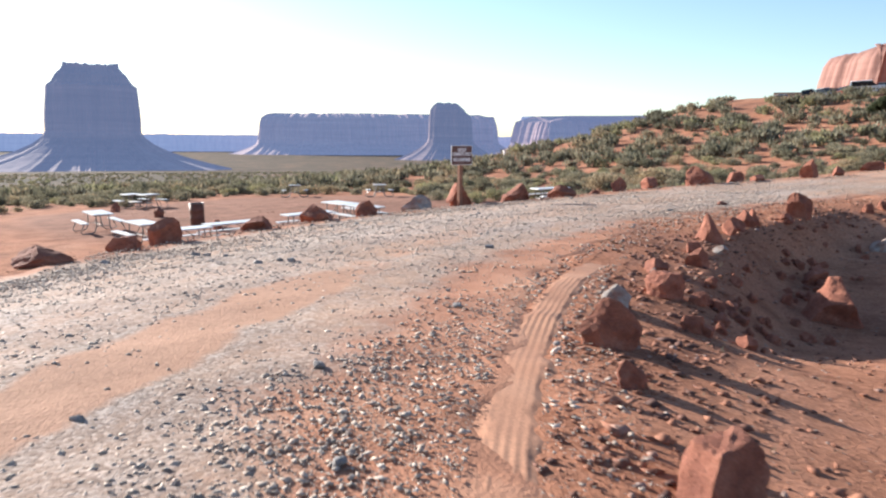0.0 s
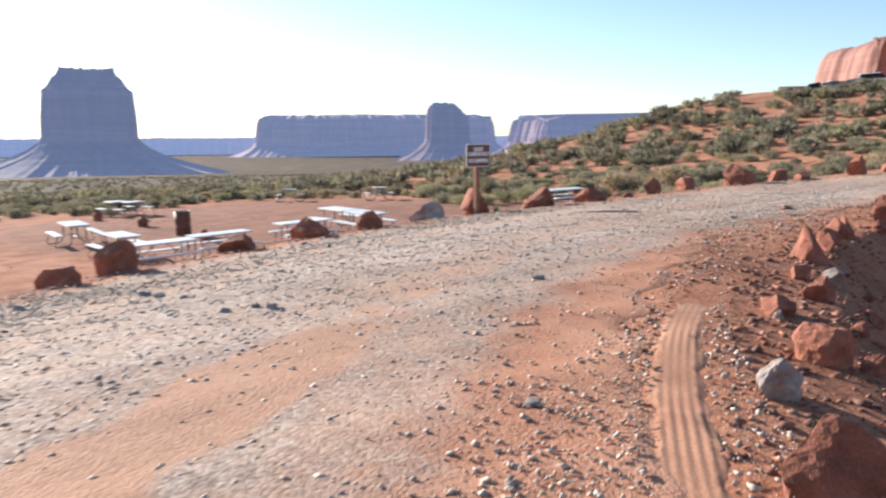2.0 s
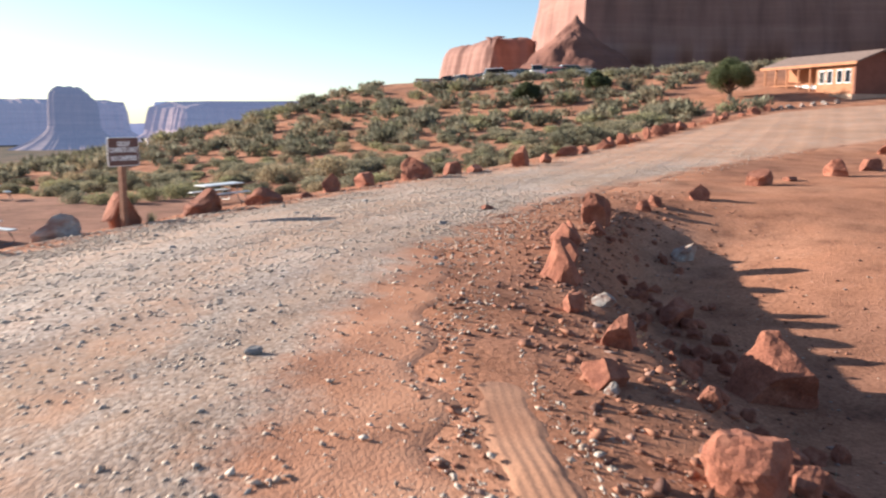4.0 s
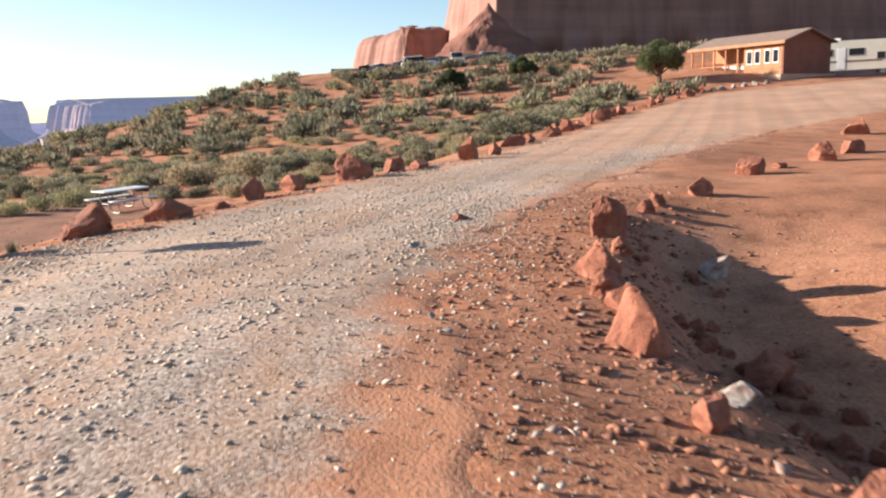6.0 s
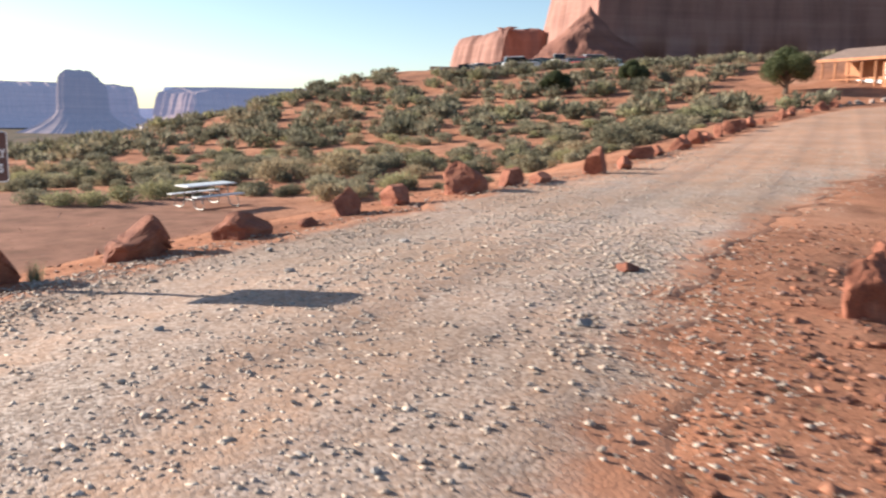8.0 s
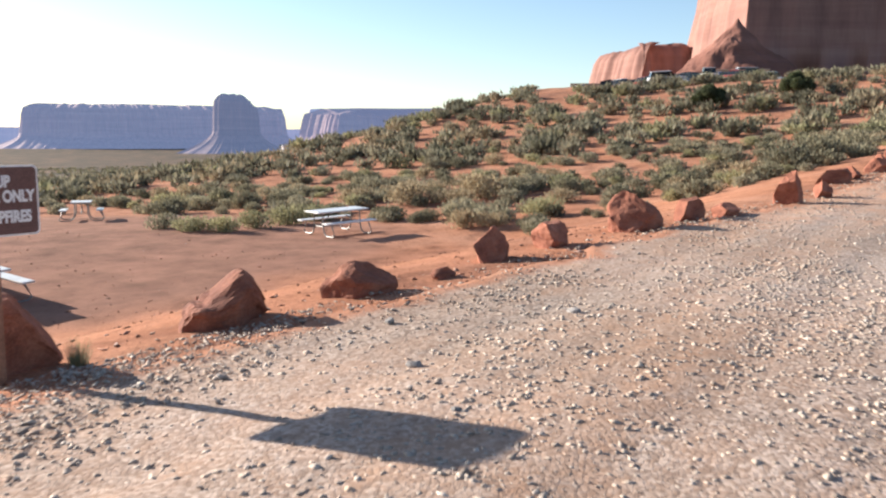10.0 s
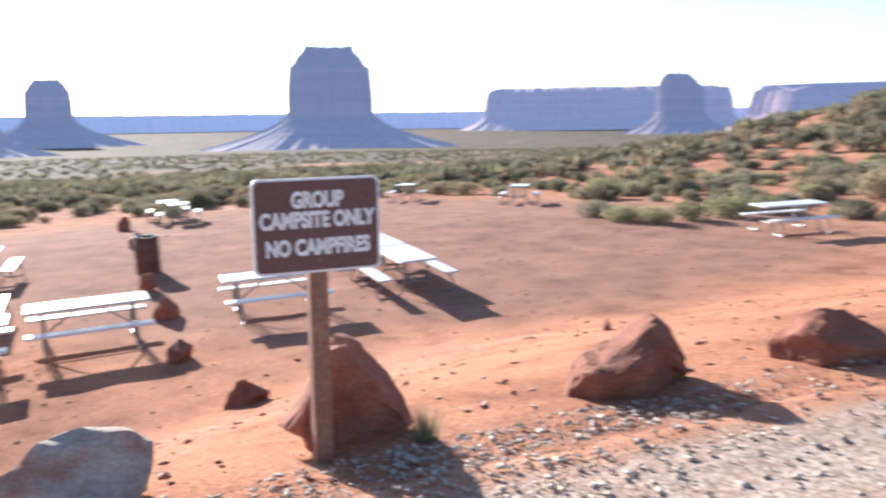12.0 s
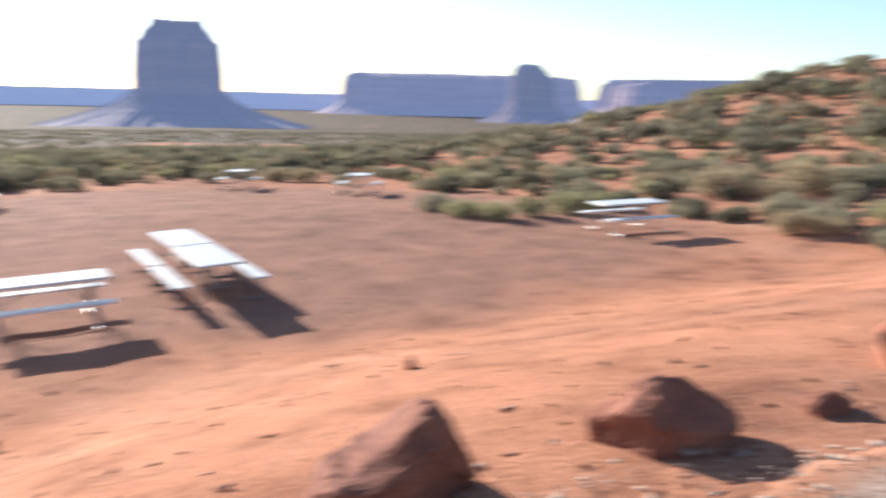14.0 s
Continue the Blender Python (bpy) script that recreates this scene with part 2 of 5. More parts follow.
SAGE = leaf_material("grey_green_sage_leaf", (0.17, 0.155, 0.112), (0.39, 0.345, 0.24))
DARK_LEAF = leaf_material("dark_green_brush_leaf", (0.115, 0.108, 0.076), (0.265, 0.238, 0.16))
YELLOW_LEAF = leaf_material("yellow_green_rabbitbrush", (0.22, 0.205, 0.115), (0.41, 0.375, 0.22))
DRY_LEAF = leaf_material("dry_straw_brush", (0.22, 0.17, 0.11), (0.44, 0.35, 0.23))
JUNIPER = leaf_material("juniper_green", (0.05, 0.06, 0.03), (0.14, 0.155, 0.075))


# ---- building helpers ----
def mesh_of(name, bm, mat, smooth=False):
    me = bpy.data.meshes.new(name)
    bm.to_mesh(me)
    bm.free()
    for mt in (mat if isinstance(mat, (list, tuple)) else [mat]):
        me.materials.append(mt)
    if smooth:
        me.polygons.foreach_set("use_smooth", [True] * len(me.polygons))
    return me


def part(name, bm, mat, parent=None, label="", smooth=False):
    ob = new(name, mesh_of(name, bm, mat, smooth))
    if parent is not None:
        ob.parent = parent
    if label:
        ob["label"] = label
    return ob


def thing(name, label, category, group="", kind=""):
    return tagged(new(name), label, category, group, kind)


def box(bm, cx, cy, cz, sx, sy, sz, bevel=0.0, m=None):
    r = bmesh.ops.create_cube(bm, size=1)
    bmesh.ops.scale(bm, vec=(sx, sy, sz), verts=r["verts"])
    if bevel:
        edges = list({e for v in r["verts"] for e in v.link_edges})
        got = bmesh.ops.bevel(bm, geom=edges, offset=bevel, segments=2, affect="EDGES", profile=0.5)
        verts = list({v for f in got["faces"] for v in f.verts} | {v for v in r["verts"] if v.is_valid})
    else:
        verts = r["verts"]
    bmesh.ops.translate(bm, vec=(cx, cy, cz), verts=verts)
    if m is not None:
        bmesh.ops.transform(bm, matrix=m, verts=verts)
    return bm


def tube(bm, pts, r, sides=8):
    """A round bar along a line of points."""
    pts = [Vector(p) for p in pts]
    rings = []
    for i, p in enumerate(pts):
        a = pts[max(i - 1, 0)]
        b = pts[min(i + 1, len(pts) - 1)]
        q = (b - a).to_track_quat("Z", "Y")
        rr = r[i] if isinstance(r, (list, tuple)) else r
        rings.append([bm.verts.new(p + q @ Vector((rr * math.cos(2 * math.pi * k / sides), rr * math.sin(2 * math.pi * k / sides), 0))) for k in range(sides)])
    for a, b in zip(rings, rings[1:]):
        for k in range(sides):
            bm.faces.new((a[k], a[(k + 1) % sides], b[(k + 1) % sides], b[k]))
    bm.faces.new(rings[0][::-1])
    bm.faces.new(rings[-1])
    return bm


def prism(bm, outline, y0, y1):
    """An outline in x and z drawn out along y."""
    a = [bm.verts.new((x, y0, z)) for x, z in outline]
    b = [bm.verts.new((x, y1, z)) for x, z in outline]
    bm.faces.new(a)
    bm.faces.new(b[::-1])
    for i in range(len(a)):
        j = (i + 1) % len(a)
        bm.faces.new((a[j], a[i], b[i], b[j]))
    return bm


# ---- the lie of the land ----
U, N = np.array((0.77, 0.64)), np.array((-0.64, 0.77))   # along and away from the road's outer edge at the sign post
EDGE_OUT = [(-13, -9), (-9, -2), (-6.3, 5), (-4.6, 11), (-3.5, 14.1), (-1.9, 17.4), (-0.3, 19.6), (1.0, 21.3), (2.6, 22.7), (5.3, 24.4), (8.4, 26.9), (13.2, 30.2), (19, 34.5), (28, 41.5), (36, 46.5), (43, 49.5), (50, 48.5), (64, 44)]
EDGE_IN = [(-1.5, -9), (0.2, -2), (0.9, 3), (1.3, 8), (2.05, 11.3), (3.1, 14.0), (4.9, 16.8), (7.7, 19.9), (12.2, 23.1), (18, 26.8), (26, 30.2), (38, 33.5), (48, 34), (64, 33)]


def smooth(a, b, x):
    t = np.clip((x - a) / (b - a), 0, 1)
    return t * t * (3 - 2 * t)


def wave(x, y, k, seed):
    """A cheap rolling unevenness."""
    return (np.sin(x * k + seed) * np.cos(y * k * 1.13 + 2.1 * seed) + 0.5 * np.sin(x * k * 2.3 + y * k * 1.7 + seed)) / 1.5


def resample(line, count):
    p = np.array(line, float)
    # Catmull-like rounding by repeated corner cutting
    for _ in range(3):
        q = np.empty((2 * len(p) - 2, 2))
        q[0::2], q[1::2] = 0.75 * p[:-1] + 0.25 * p[1:], 0.25 * p[:-1] + 0.75 * p[1:]
        p = np.vstack([p[:1], q, p[-1:]])
    d = np.r_[0, np.cumsum(np.hypot(*np.diff(p, axis=0).T))]
    w = np.linspace(0, 1, count) * d[-1]
    return np.stack([np.interp(w, d, p[:, 0]), np.interp(w, d, p[:, 1])], -1)


OUTER, INNER = resample(EDGE_OUT, 260), resample(EDGE_IN, 260)


def from_line(x, y, line):
    """Signed distance to a line, positive on its left side."""
    best = np.full(np.shape(x), 1e9)
    sign = np.ones(np.shape(x))
    for (ax, ay), (bx, by) in zip(line[:-1], line[1:]):
        dx, dy = bx - ax, by - ay
        t = np.clip(((x - ax) * dx + (y - ay) * dy) / (dx * dx + dy * dy), 0, 1)
        d = np.hypot(x - ax - t * dx, y - ay - t * dy)
        nearer = d < best
        best = np.where(nearer, d, best)
        sign = np.where(nearer, np.sign(dx * (y - ay) - dy * (x - ax)), sign)
    return best * np.where(sign == 0, 1, sign)


COARSE_OUT, COARSE_IN = resample(EDGE_OUT, 70), resample(EDGE_IN, 70)


def land(x, y):
    """The ground's height."""
    x, y = np.asarray(x, float), np.asarray(y, float)
    s = (x - 1) * U[0] + (y - 21) * U[1]
    d_out, d_in = from_line(x, y, COARSE_OUT), -from_line(x, y, COARSE_IN)
    road = 0.66 + 0.0009 * np.minimum(np.maximum(s, 0), 75) ** 2
    rho = np.hypot(x, y - 20)
    bearing = np.degrees(np.arctan2(x, y))
    reach = np.minimum(1, np.interp(bearing, [0, 12, 28], [78, 90, 125]) / np.maximum(np.hypot(x, y - 8), 1))
    q = x * reach + 0.55 * (8 + (y - 8) * reach)
    camp = np.interp(q, [-60, 0, 10, 17, 24, 31, 40, 51, 70, 84, 95, 131, 200], [-3, -1.75, -1.5, -1.25, -1.1, -0.95, -0.1, 0.9, 2.8, 4.9, 6.9, 9.0, 9.4])
    camp = np.minimum(camp, np.interp(bearing, [36, 45], [99, 4.35]) + 0.03 * np.maximum(rho - 72, 0))
    drop = np.interp(rho, [0, 24, 60, 120, 300, 700, 1500, 3000, 6000], [0, 0, -1.6, -5.0, -12.5, -27, -58, -80, -90])
    away = camp + drop * np.maximum(1 - smooth(40, 80, q), smooth(95, 180, rho) * (1 - smooth(17, 27, bearing))) + wave(x, y, 0.11, 1.3) * 0.25 * smooth(20, 60, rho)
    right = road - 0.10 - 0.14 * smooth(17, 11, y) - 0.28 * smooth(1.2, 5.0, d_in) * smooth(20, 13, y)
    z = np.where(d_out > 0, road - 0.04 + (away - road + 0.04) * smooth(0.1, np.interp(s, [-12, -4, 2, 5], [4.2, 5.0, 7.5, 9.0]), d_out), road)
    z = np.where(d_in > 0, road + (right - road) * smooth(0, 2.2, d_in), z)
    # the road falls off towards its outer edge, down to the row of rocks
    z = z - np.interp(s, [1.5, 7], [0.17, 0.0]) * smooth(-3.4, 0.1, d_out) * smooth(4.5, 0.6, d_out)
    # the bank below the tumbled rocks
    bank = (x - np.interp(y, [3, 8, 12, 14.3, 16.1, 18.2, 30], [2.1, 2.15, 3.9, 4.75, 5.95, 7.75, 15])) * 0.82
    z = z - 0.62 * smooth(0.0, 1.0, bank) * smooth(20.5, 17, y) * smooth(7, 12, y) * (1 - 0.75 * smooth(1.3, 4.5, bank))
    far_right = smooth(30, 120, d_in)
    z = z + (np.where(d_in > 0, np.interp(rho, [0, 200, 900, 5000], [0, 8, 20, 20]), 0)) * far_right
    return z + 0.018 * wave(x, y, 1.9, 0.4) + 0.012 * wave(x, y, 4.3, 2.0)


def ground_at(x, y):
    return float(land(np.array([x]), np.array([y]))[0])


def grid_mesh(name, xs, ys, zs, mat, close_cols=False):
    rows, cols = xs.shape
    me = bpy.data.meshes.new(name)
    idx = np.arange(rows * cols).reshape(rows, cols)
    quads = np.stack([idx[:-1, :-1], idx[:-1, 1:], idx[1:, 1:], idx[1:, :-1]], -1).reshape(-1, 4)
    me.vertices.add(rows * cols)
    me.vertices.foreach_set("co", np.stack([xs, ys, zs], -1).ravel())
    me.loops.add(quads.size)
    me.loops.foreach_set("vertex_index", quads.ravel())
    me.polygons.add(len(quads))
    me.polygons.foreach_set("loop_start", np.arange(len(quads)) * 4)
    me.polygons.foreach_set("loop_total", np.full(len(quads), 4))
    me.polygons.foreach_set("use_smooth", np.ones(len(quads), bool))
    me.materials.append(mat)
    me.update(calc_edges=True)
    return me


def build_ground():
    k = np.linspace(-1, 1, 560)
    a = 9.0
    b = math.asinh(4800 / a)
    c = a * np.sinh(b * k)
    xs, ys = np.meshgrid(c + 1.5, c + 16)
    zs = land(xs, ys)
    # under the road sheet the ground lies a little lower
    inside = (from_line(xs, ys, COARSE_OUT) < -0.35) & (from_line(xs, ys, COARSE_IN) > 0.35)
    zs = np.where(inside, zs - 0.08, zs)
    me = grid_mesh("ground", xs, ys, zs, SOIL)
    trod = me.attributes.new("trodden", "FLOAT", "POINT")
    w = smooth(1.25, 0.75, ((xs + 6) / 13) ** 2 + ((ys - 42) / 12) ** 2 + 0.12 * wave(xs, ys, 0.7, 5))
    trod.data.foreach_set("value", (w * 0.9).ravel())
    pl = me.attributes.new("plain", "FLOAT", "POINT")
    rho = np.hypot(xs, ys - 20)
    clearing = smooth(1.3, 0.7, ((xs + 55) / 26) ** 2 + ((ys - 195) / 16) ** 2)
    pl.data.foreach_set("value", (smooth(70, 160, rho) * (1 - clearing)).ravel())
    tagged(new("ground", me), "red-orange desert sand falling away to a scrubby valley plain", "ground", kind="structure")


WORN = resample([(-2.1, 2), (-1.45, 6.6), (-1.1, 8), (-0.65, 9.6), (-0.1, 11.2), (0.6, 13), (1.3, 15.2), (2.8, 17.6), (5.4, 20.5)], 40)


def worn_at(x, y):
    """How bare of gravel the wheel lane is."""
    d = np.abs(from_line(x, y, WORN)) + 0.1 * wave(x, y, 2.3, 0.7)
    lane = smooth(0.62, 0.1, d) * np.interp(y, [0, 9.0, 10.6, 16, 19], [1, 1, 0.42, 0.3, 0])
    return np.maximum(lane, 0.48 * smooth(21, 31, y))


def build_road():
    w = np.linspace(0, 1, 70)[None, :]
    rough_out = 0.28 * np.array([noise.noise((i * 0.11, 3.1, 0)) for i in range(900)])[:, None]
    rough_in = 0.35 * np.array([noise.noise((i * 0.13, 9.7, 0)) for i in range(900)])[:, None]
    o, i = resample(EDGE_OUT, 900), resample(EDGE_IN, 900)
    side = (i - o) / np.linalg.norm(i - o, axis=1)[:, None]
    o, i = o + side * rough_out, i + side * rough_in
    xs = o[:, :1] * (1 - w) + i[:, :1] * w
    ys = o[:, 1:] * (1 - w) + i[:, 1:] * w
    edge = np.minimum(w, 1 - w)
    zs = land(xs, ys) + 0.012 + 0.02 * smooth(0, 0.3, edge) - 0.05 * smooth(0.03, 0, edge) + 0.006 * wave(xs, ys, 9, 1)
    me = grid_mesh("road", xs, ys, zs, GRAVEL)
    wide = np.linalg.norm(i - o, axis=1)[:, None]
    lane = me.attributes.new("lane", "FLOAT_VECTOR", "POINT")
    run = np.r_[0, np.cumsum(np.hypot(*np.diff(o, axis=0).T))][:, None] + 0 * w
    lane.data.foreach_set("vector", np.stack([0.95 * w * wide, 0.13 * run, 0 * run], -1).ravel())
    rim = me.attributes.new("rim", "FLOAT", "POINT")
    reach = np.interp(ys, [3, 8, 11, 14, 17, 25], [1.0, 0.85, 0.65, 0.4, 0.12, 0.05])
    rim.data.foreach_set("value", np.maximum(0.75 * smooth(0.7, 0.0, w * wide), 0.8 * smooth(0.9, -0.35, (1 - w) * wide - reach)).ravel())
    worn = me.attributes.new("worn", "FLOAT", "POINT")
    worn.data.foreach_set("value", worn_at(xs, ys).ravel())
    tagged(new("road", me), "grey gravel road with dusty orange worn lanes", "road", kind="structure")


build_ground()
build_road()


# ---- buttes and mesas ----
def mesa(name, footprint, base, foot, top, talus, mat, label, seed, profile=((0, 0), (0.5, 0.03), (0.8, 0.06), (0.95, 0.1), (1, 0.16)), flute=1.0, count=220, slump=0.0, dome=0.0):
    """Sheer sandstone walls over a spreading talus. footprint: corners of the cliff's foot; base, foot, top: heights;
    profile: height and inset of the wall, as shares; slump: how far the top falls off to the right as seen from the walk."""
    p = np.array(footprint, float)
    if np.sum(p[:, 0] * np.roll(p[:, 1], -1) - p[:, 1] * np.roll(p[:, 0], -1)) < 0:
        p = p[::-1]
    p = np.vstack([p, p[:1]])
    d = np.r_[0, np.cumsum(np.hypot(*np.diff(p, axis=0).T))]
    w = np.linspace(0, d[-1], count, endpoint=False)
    ring = np.stack([np.interp(w, d, p[:, 0]), np.interp(w, d, p[:, 1])], -1)
    for _ in range(3):
        ring = 0.5 * ring + 0.25 * (np.roll(ring, 1, 0) + np.roll(ring, -1, 0))
    tan = np.roll(ring, -1, 0) - np.roll(ring, 1, 0)
    out = np.stack([tan[:, 1], -tan[:, 0]], -1)
    out /= np.linalg.norm(out, axis=1)[:, None]
    mid = ring.mean(0)
    right = np.array((mid[1], -mid[0])) / np.linalg.norm(mid)
    across = (ring - mid) @ right
    across /= np.abs(across).max()
    size = min(d[-1] / 4, 170)

    def ragged(turns, z, k):
        return np.array([noise.noise((math.cos(6.283 * a / d[-1]) * turns, math.sin(6.283 * a / d[-1]) * turns, seed + k + z)) for a in w])

    reps = max(1.0, d[-1] / 900)
    lobes, ribs, chips = ragged(5 * reps, 0, 0), ragged(13 * reps, 0, 7), ragged(34 * reps, 0, 3)
    high = top - foot
    steps = 9
    rings_at = [(base + (foot - base) * (k / 6) ** 1.0, talus * (1 - k / 6) ** 1.9, True) for k in range(7)]
    hs = sorted(set([round(k / steps, 3) for k in range(steps + 1)] + [h for h, _ in profile]))
    rings_at += [(foot + high * h, -size * float(np.interp(h, [a for a, _ in profile], [b for _, b in profile])), False) for h in hs]
    bm = bmesh.new()
    rings = []
    for k, (z, o, loose) in enumerate(rings_at):
        f = (z - foot) / high
        if loose:
            gully = ragged(18 * reps, 0.03 * k, 20)
            q = ring + out * (o * (1 + 0.16 * lobes + 0.14 * gully) + 0.05 * size * flute * lobes)[:, None]
            zz = z + 0.05 * (foot - base) * gully * (0 < k < 6)
        else:
            rough = (0.06 * lobes + 0.035 * ribs + 0.016 * chips) * flute + 0.012 * ragged(9 * reps, 2.5 * f, 40)
            q = ring + out * (o + size * rough)[:, None]
            zz = z + high * f * (0.035 * lobes + 0.025 * ribs + 0.012 * chips) * (1 + dome) - high * slump * f * np.maximum(0, across - 0.15)
        rings.append([bm.verts.new((a, b, c)) for (a, b), c in zip(q, np.broadcast_to(zz, len(q)))])
    for a, b in zip(rings, rings[1:]):
        for i in range(count):
            j = (i + 1) % count
            bm.faces.new((a[i], a[j], b[j], b[i]))
    lid = bm.faces.new(rings[-1])
    bmesh.ops.triangulate(bm, faces=[lid])
    ob = new(name, mesh_of(name, bm, mat, mat is CLIFF))
    return tagged(ob, label, name.replace("_", " "), kind="structure")


def at_bearing(deg, dist):
    """A place by degrees to the right of +y and metres from the start of the walk."""
    return (dist * math.sin(radians(deg)), dist * math.cos(radians(deg)))


def round_plan(deg, dist, wide, deep, n=14, turn=0.0):
    cx, cy = at_bearing(deg, dist)
    out = []
    for k in range(n):
        a = 2 * math.pi * k / n
        sx = abs(math.cos(a)) ** 0.6 * math.copysign(1, math.cos(a)) * wide / 2
        sy = abs(math.sin(a)) ** 0.6 * math.copysign(1, math.sin(a)) * deep / 2
        t = radians(-deg + turn)
        out.append((cx + sx * math.cos(t) - sy * math.sin(t), cy + sx * math.sin(t) + sy * math.cos(t)))
    return out


STEPPED = ((0, 0), (0.35, 0.01), (0.68, 0.04), (0.72, 0.1), (0.84, 0.17), (0.91, 0.25), (0.935, 0.27), (0.94, 0.29), (1, 0.3))
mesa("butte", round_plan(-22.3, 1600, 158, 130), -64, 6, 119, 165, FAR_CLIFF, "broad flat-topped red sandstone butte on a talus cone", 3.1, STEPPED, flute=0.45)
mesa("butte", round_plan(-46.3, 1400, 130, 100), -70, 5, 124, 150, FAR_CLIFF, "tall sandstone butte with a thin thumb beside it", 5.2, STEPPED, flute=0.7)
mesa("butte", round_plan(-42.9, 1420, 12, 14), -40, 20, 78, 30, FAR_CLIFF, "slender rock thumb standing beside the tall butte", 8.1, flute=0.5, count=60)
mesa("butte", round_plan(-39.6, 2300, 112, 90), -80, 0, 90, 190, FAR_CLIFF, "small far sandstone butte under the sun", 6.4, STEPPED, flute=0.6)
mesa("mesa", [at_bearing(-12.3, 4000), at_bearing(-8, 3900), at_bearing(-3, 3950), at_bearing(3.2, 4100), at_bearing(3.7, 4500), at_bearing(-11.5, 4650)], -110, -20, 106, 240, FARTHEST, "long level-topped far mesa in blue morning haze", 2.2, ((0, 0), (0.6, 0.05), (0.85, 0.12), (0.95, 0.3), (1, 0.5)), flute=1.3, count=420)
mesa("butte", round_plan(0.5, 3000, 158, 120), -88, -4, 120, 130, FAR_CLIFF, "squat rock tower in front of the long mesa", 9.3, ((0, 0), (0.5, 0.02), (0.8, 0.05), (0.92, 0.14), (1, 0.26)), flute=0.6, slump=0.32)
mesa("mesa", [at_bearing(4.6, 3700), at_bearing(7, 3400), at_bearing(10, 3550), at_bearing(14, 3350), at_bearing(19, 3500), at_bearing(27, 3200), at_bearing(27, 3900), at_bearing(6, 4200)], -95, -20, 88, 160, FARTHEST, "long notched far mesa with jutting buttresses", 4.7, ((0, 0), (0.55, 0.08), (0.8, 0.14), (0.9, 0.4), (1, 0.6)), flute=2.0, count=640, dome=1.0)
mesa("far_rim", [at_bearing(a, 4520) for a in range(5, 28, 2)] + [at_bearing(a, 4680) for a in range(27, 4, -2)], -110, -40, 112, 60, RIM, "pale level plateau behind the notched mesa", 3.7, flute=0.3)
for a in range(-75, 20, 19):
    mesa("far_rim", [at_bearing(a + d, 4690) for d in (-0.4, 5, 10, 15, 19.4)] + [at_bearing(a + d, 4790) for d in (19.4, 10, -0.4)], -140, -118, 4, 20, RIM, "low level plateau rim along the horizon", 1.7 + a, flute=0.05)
mesa("mesa", [at_bearing(23.3, 1260), at_bearing(26.8, 1080), at_bearing(29.3, 1110), at_bearing(34, 1150), at_bearing(38, 1250), at_bearing(36, 1500), at_bearing(24.5, 1450)], -10, 42, 112, 60, CLIFF, "pink sunlit sandstone cliff behind the parking area", 7.9, flute=0.9, count=300)
mesa("mesa", [(500, 870), (457, 717), (700, 638), (950, 556), (1300, 540), (1300, 1200), (700, 1250)], -5, 62, 300, 120, CLIFF, "huge red sandstone mesa, its near face in shade", 11.3, ((0, 0), (0.25, 0.05), (1, 0.3)), flute=0.7, count=460)


def build_talus(deg, dist, apex, foot, reach):
    """A heap of fallen rubble leaning on the corner of the huge mesa."""
    cx, cy = at_bearing(deg, dist)
    r, a = np.meshgrid(np.linspace(0, 1, 90) ** 0.8, np.linspace(0, 2 * math.pi, 260), indexing="ij")
    xs, ys = cx + reach * r * np.cos(a), cy + reach * r * np.sin(a)
    rubble = np.array([noise.fractal((x * 0.035, y * 0.035, 1.0), 0.9, 2.1, 5) for x, y in zip(xs.ravel(), ys.ravel())]).reshape(xs.shape)
    zs = apex - (apex - foot) * r ** 0.85 + rubble * 6.5 * smooth(0, 0.15, r)
    tagged(new("talus_slope", grid_mesh("talus_slope", xs, ys, zs, TALUS)), "cone of fallen red rock at the corner of the huge mesa", "talus slope", kind="structure")


build_talus(32.4, 810, 102, 8, 115)


# ---- rocks ----
ROCK_GROUP = "sandstone rocks lining the road"


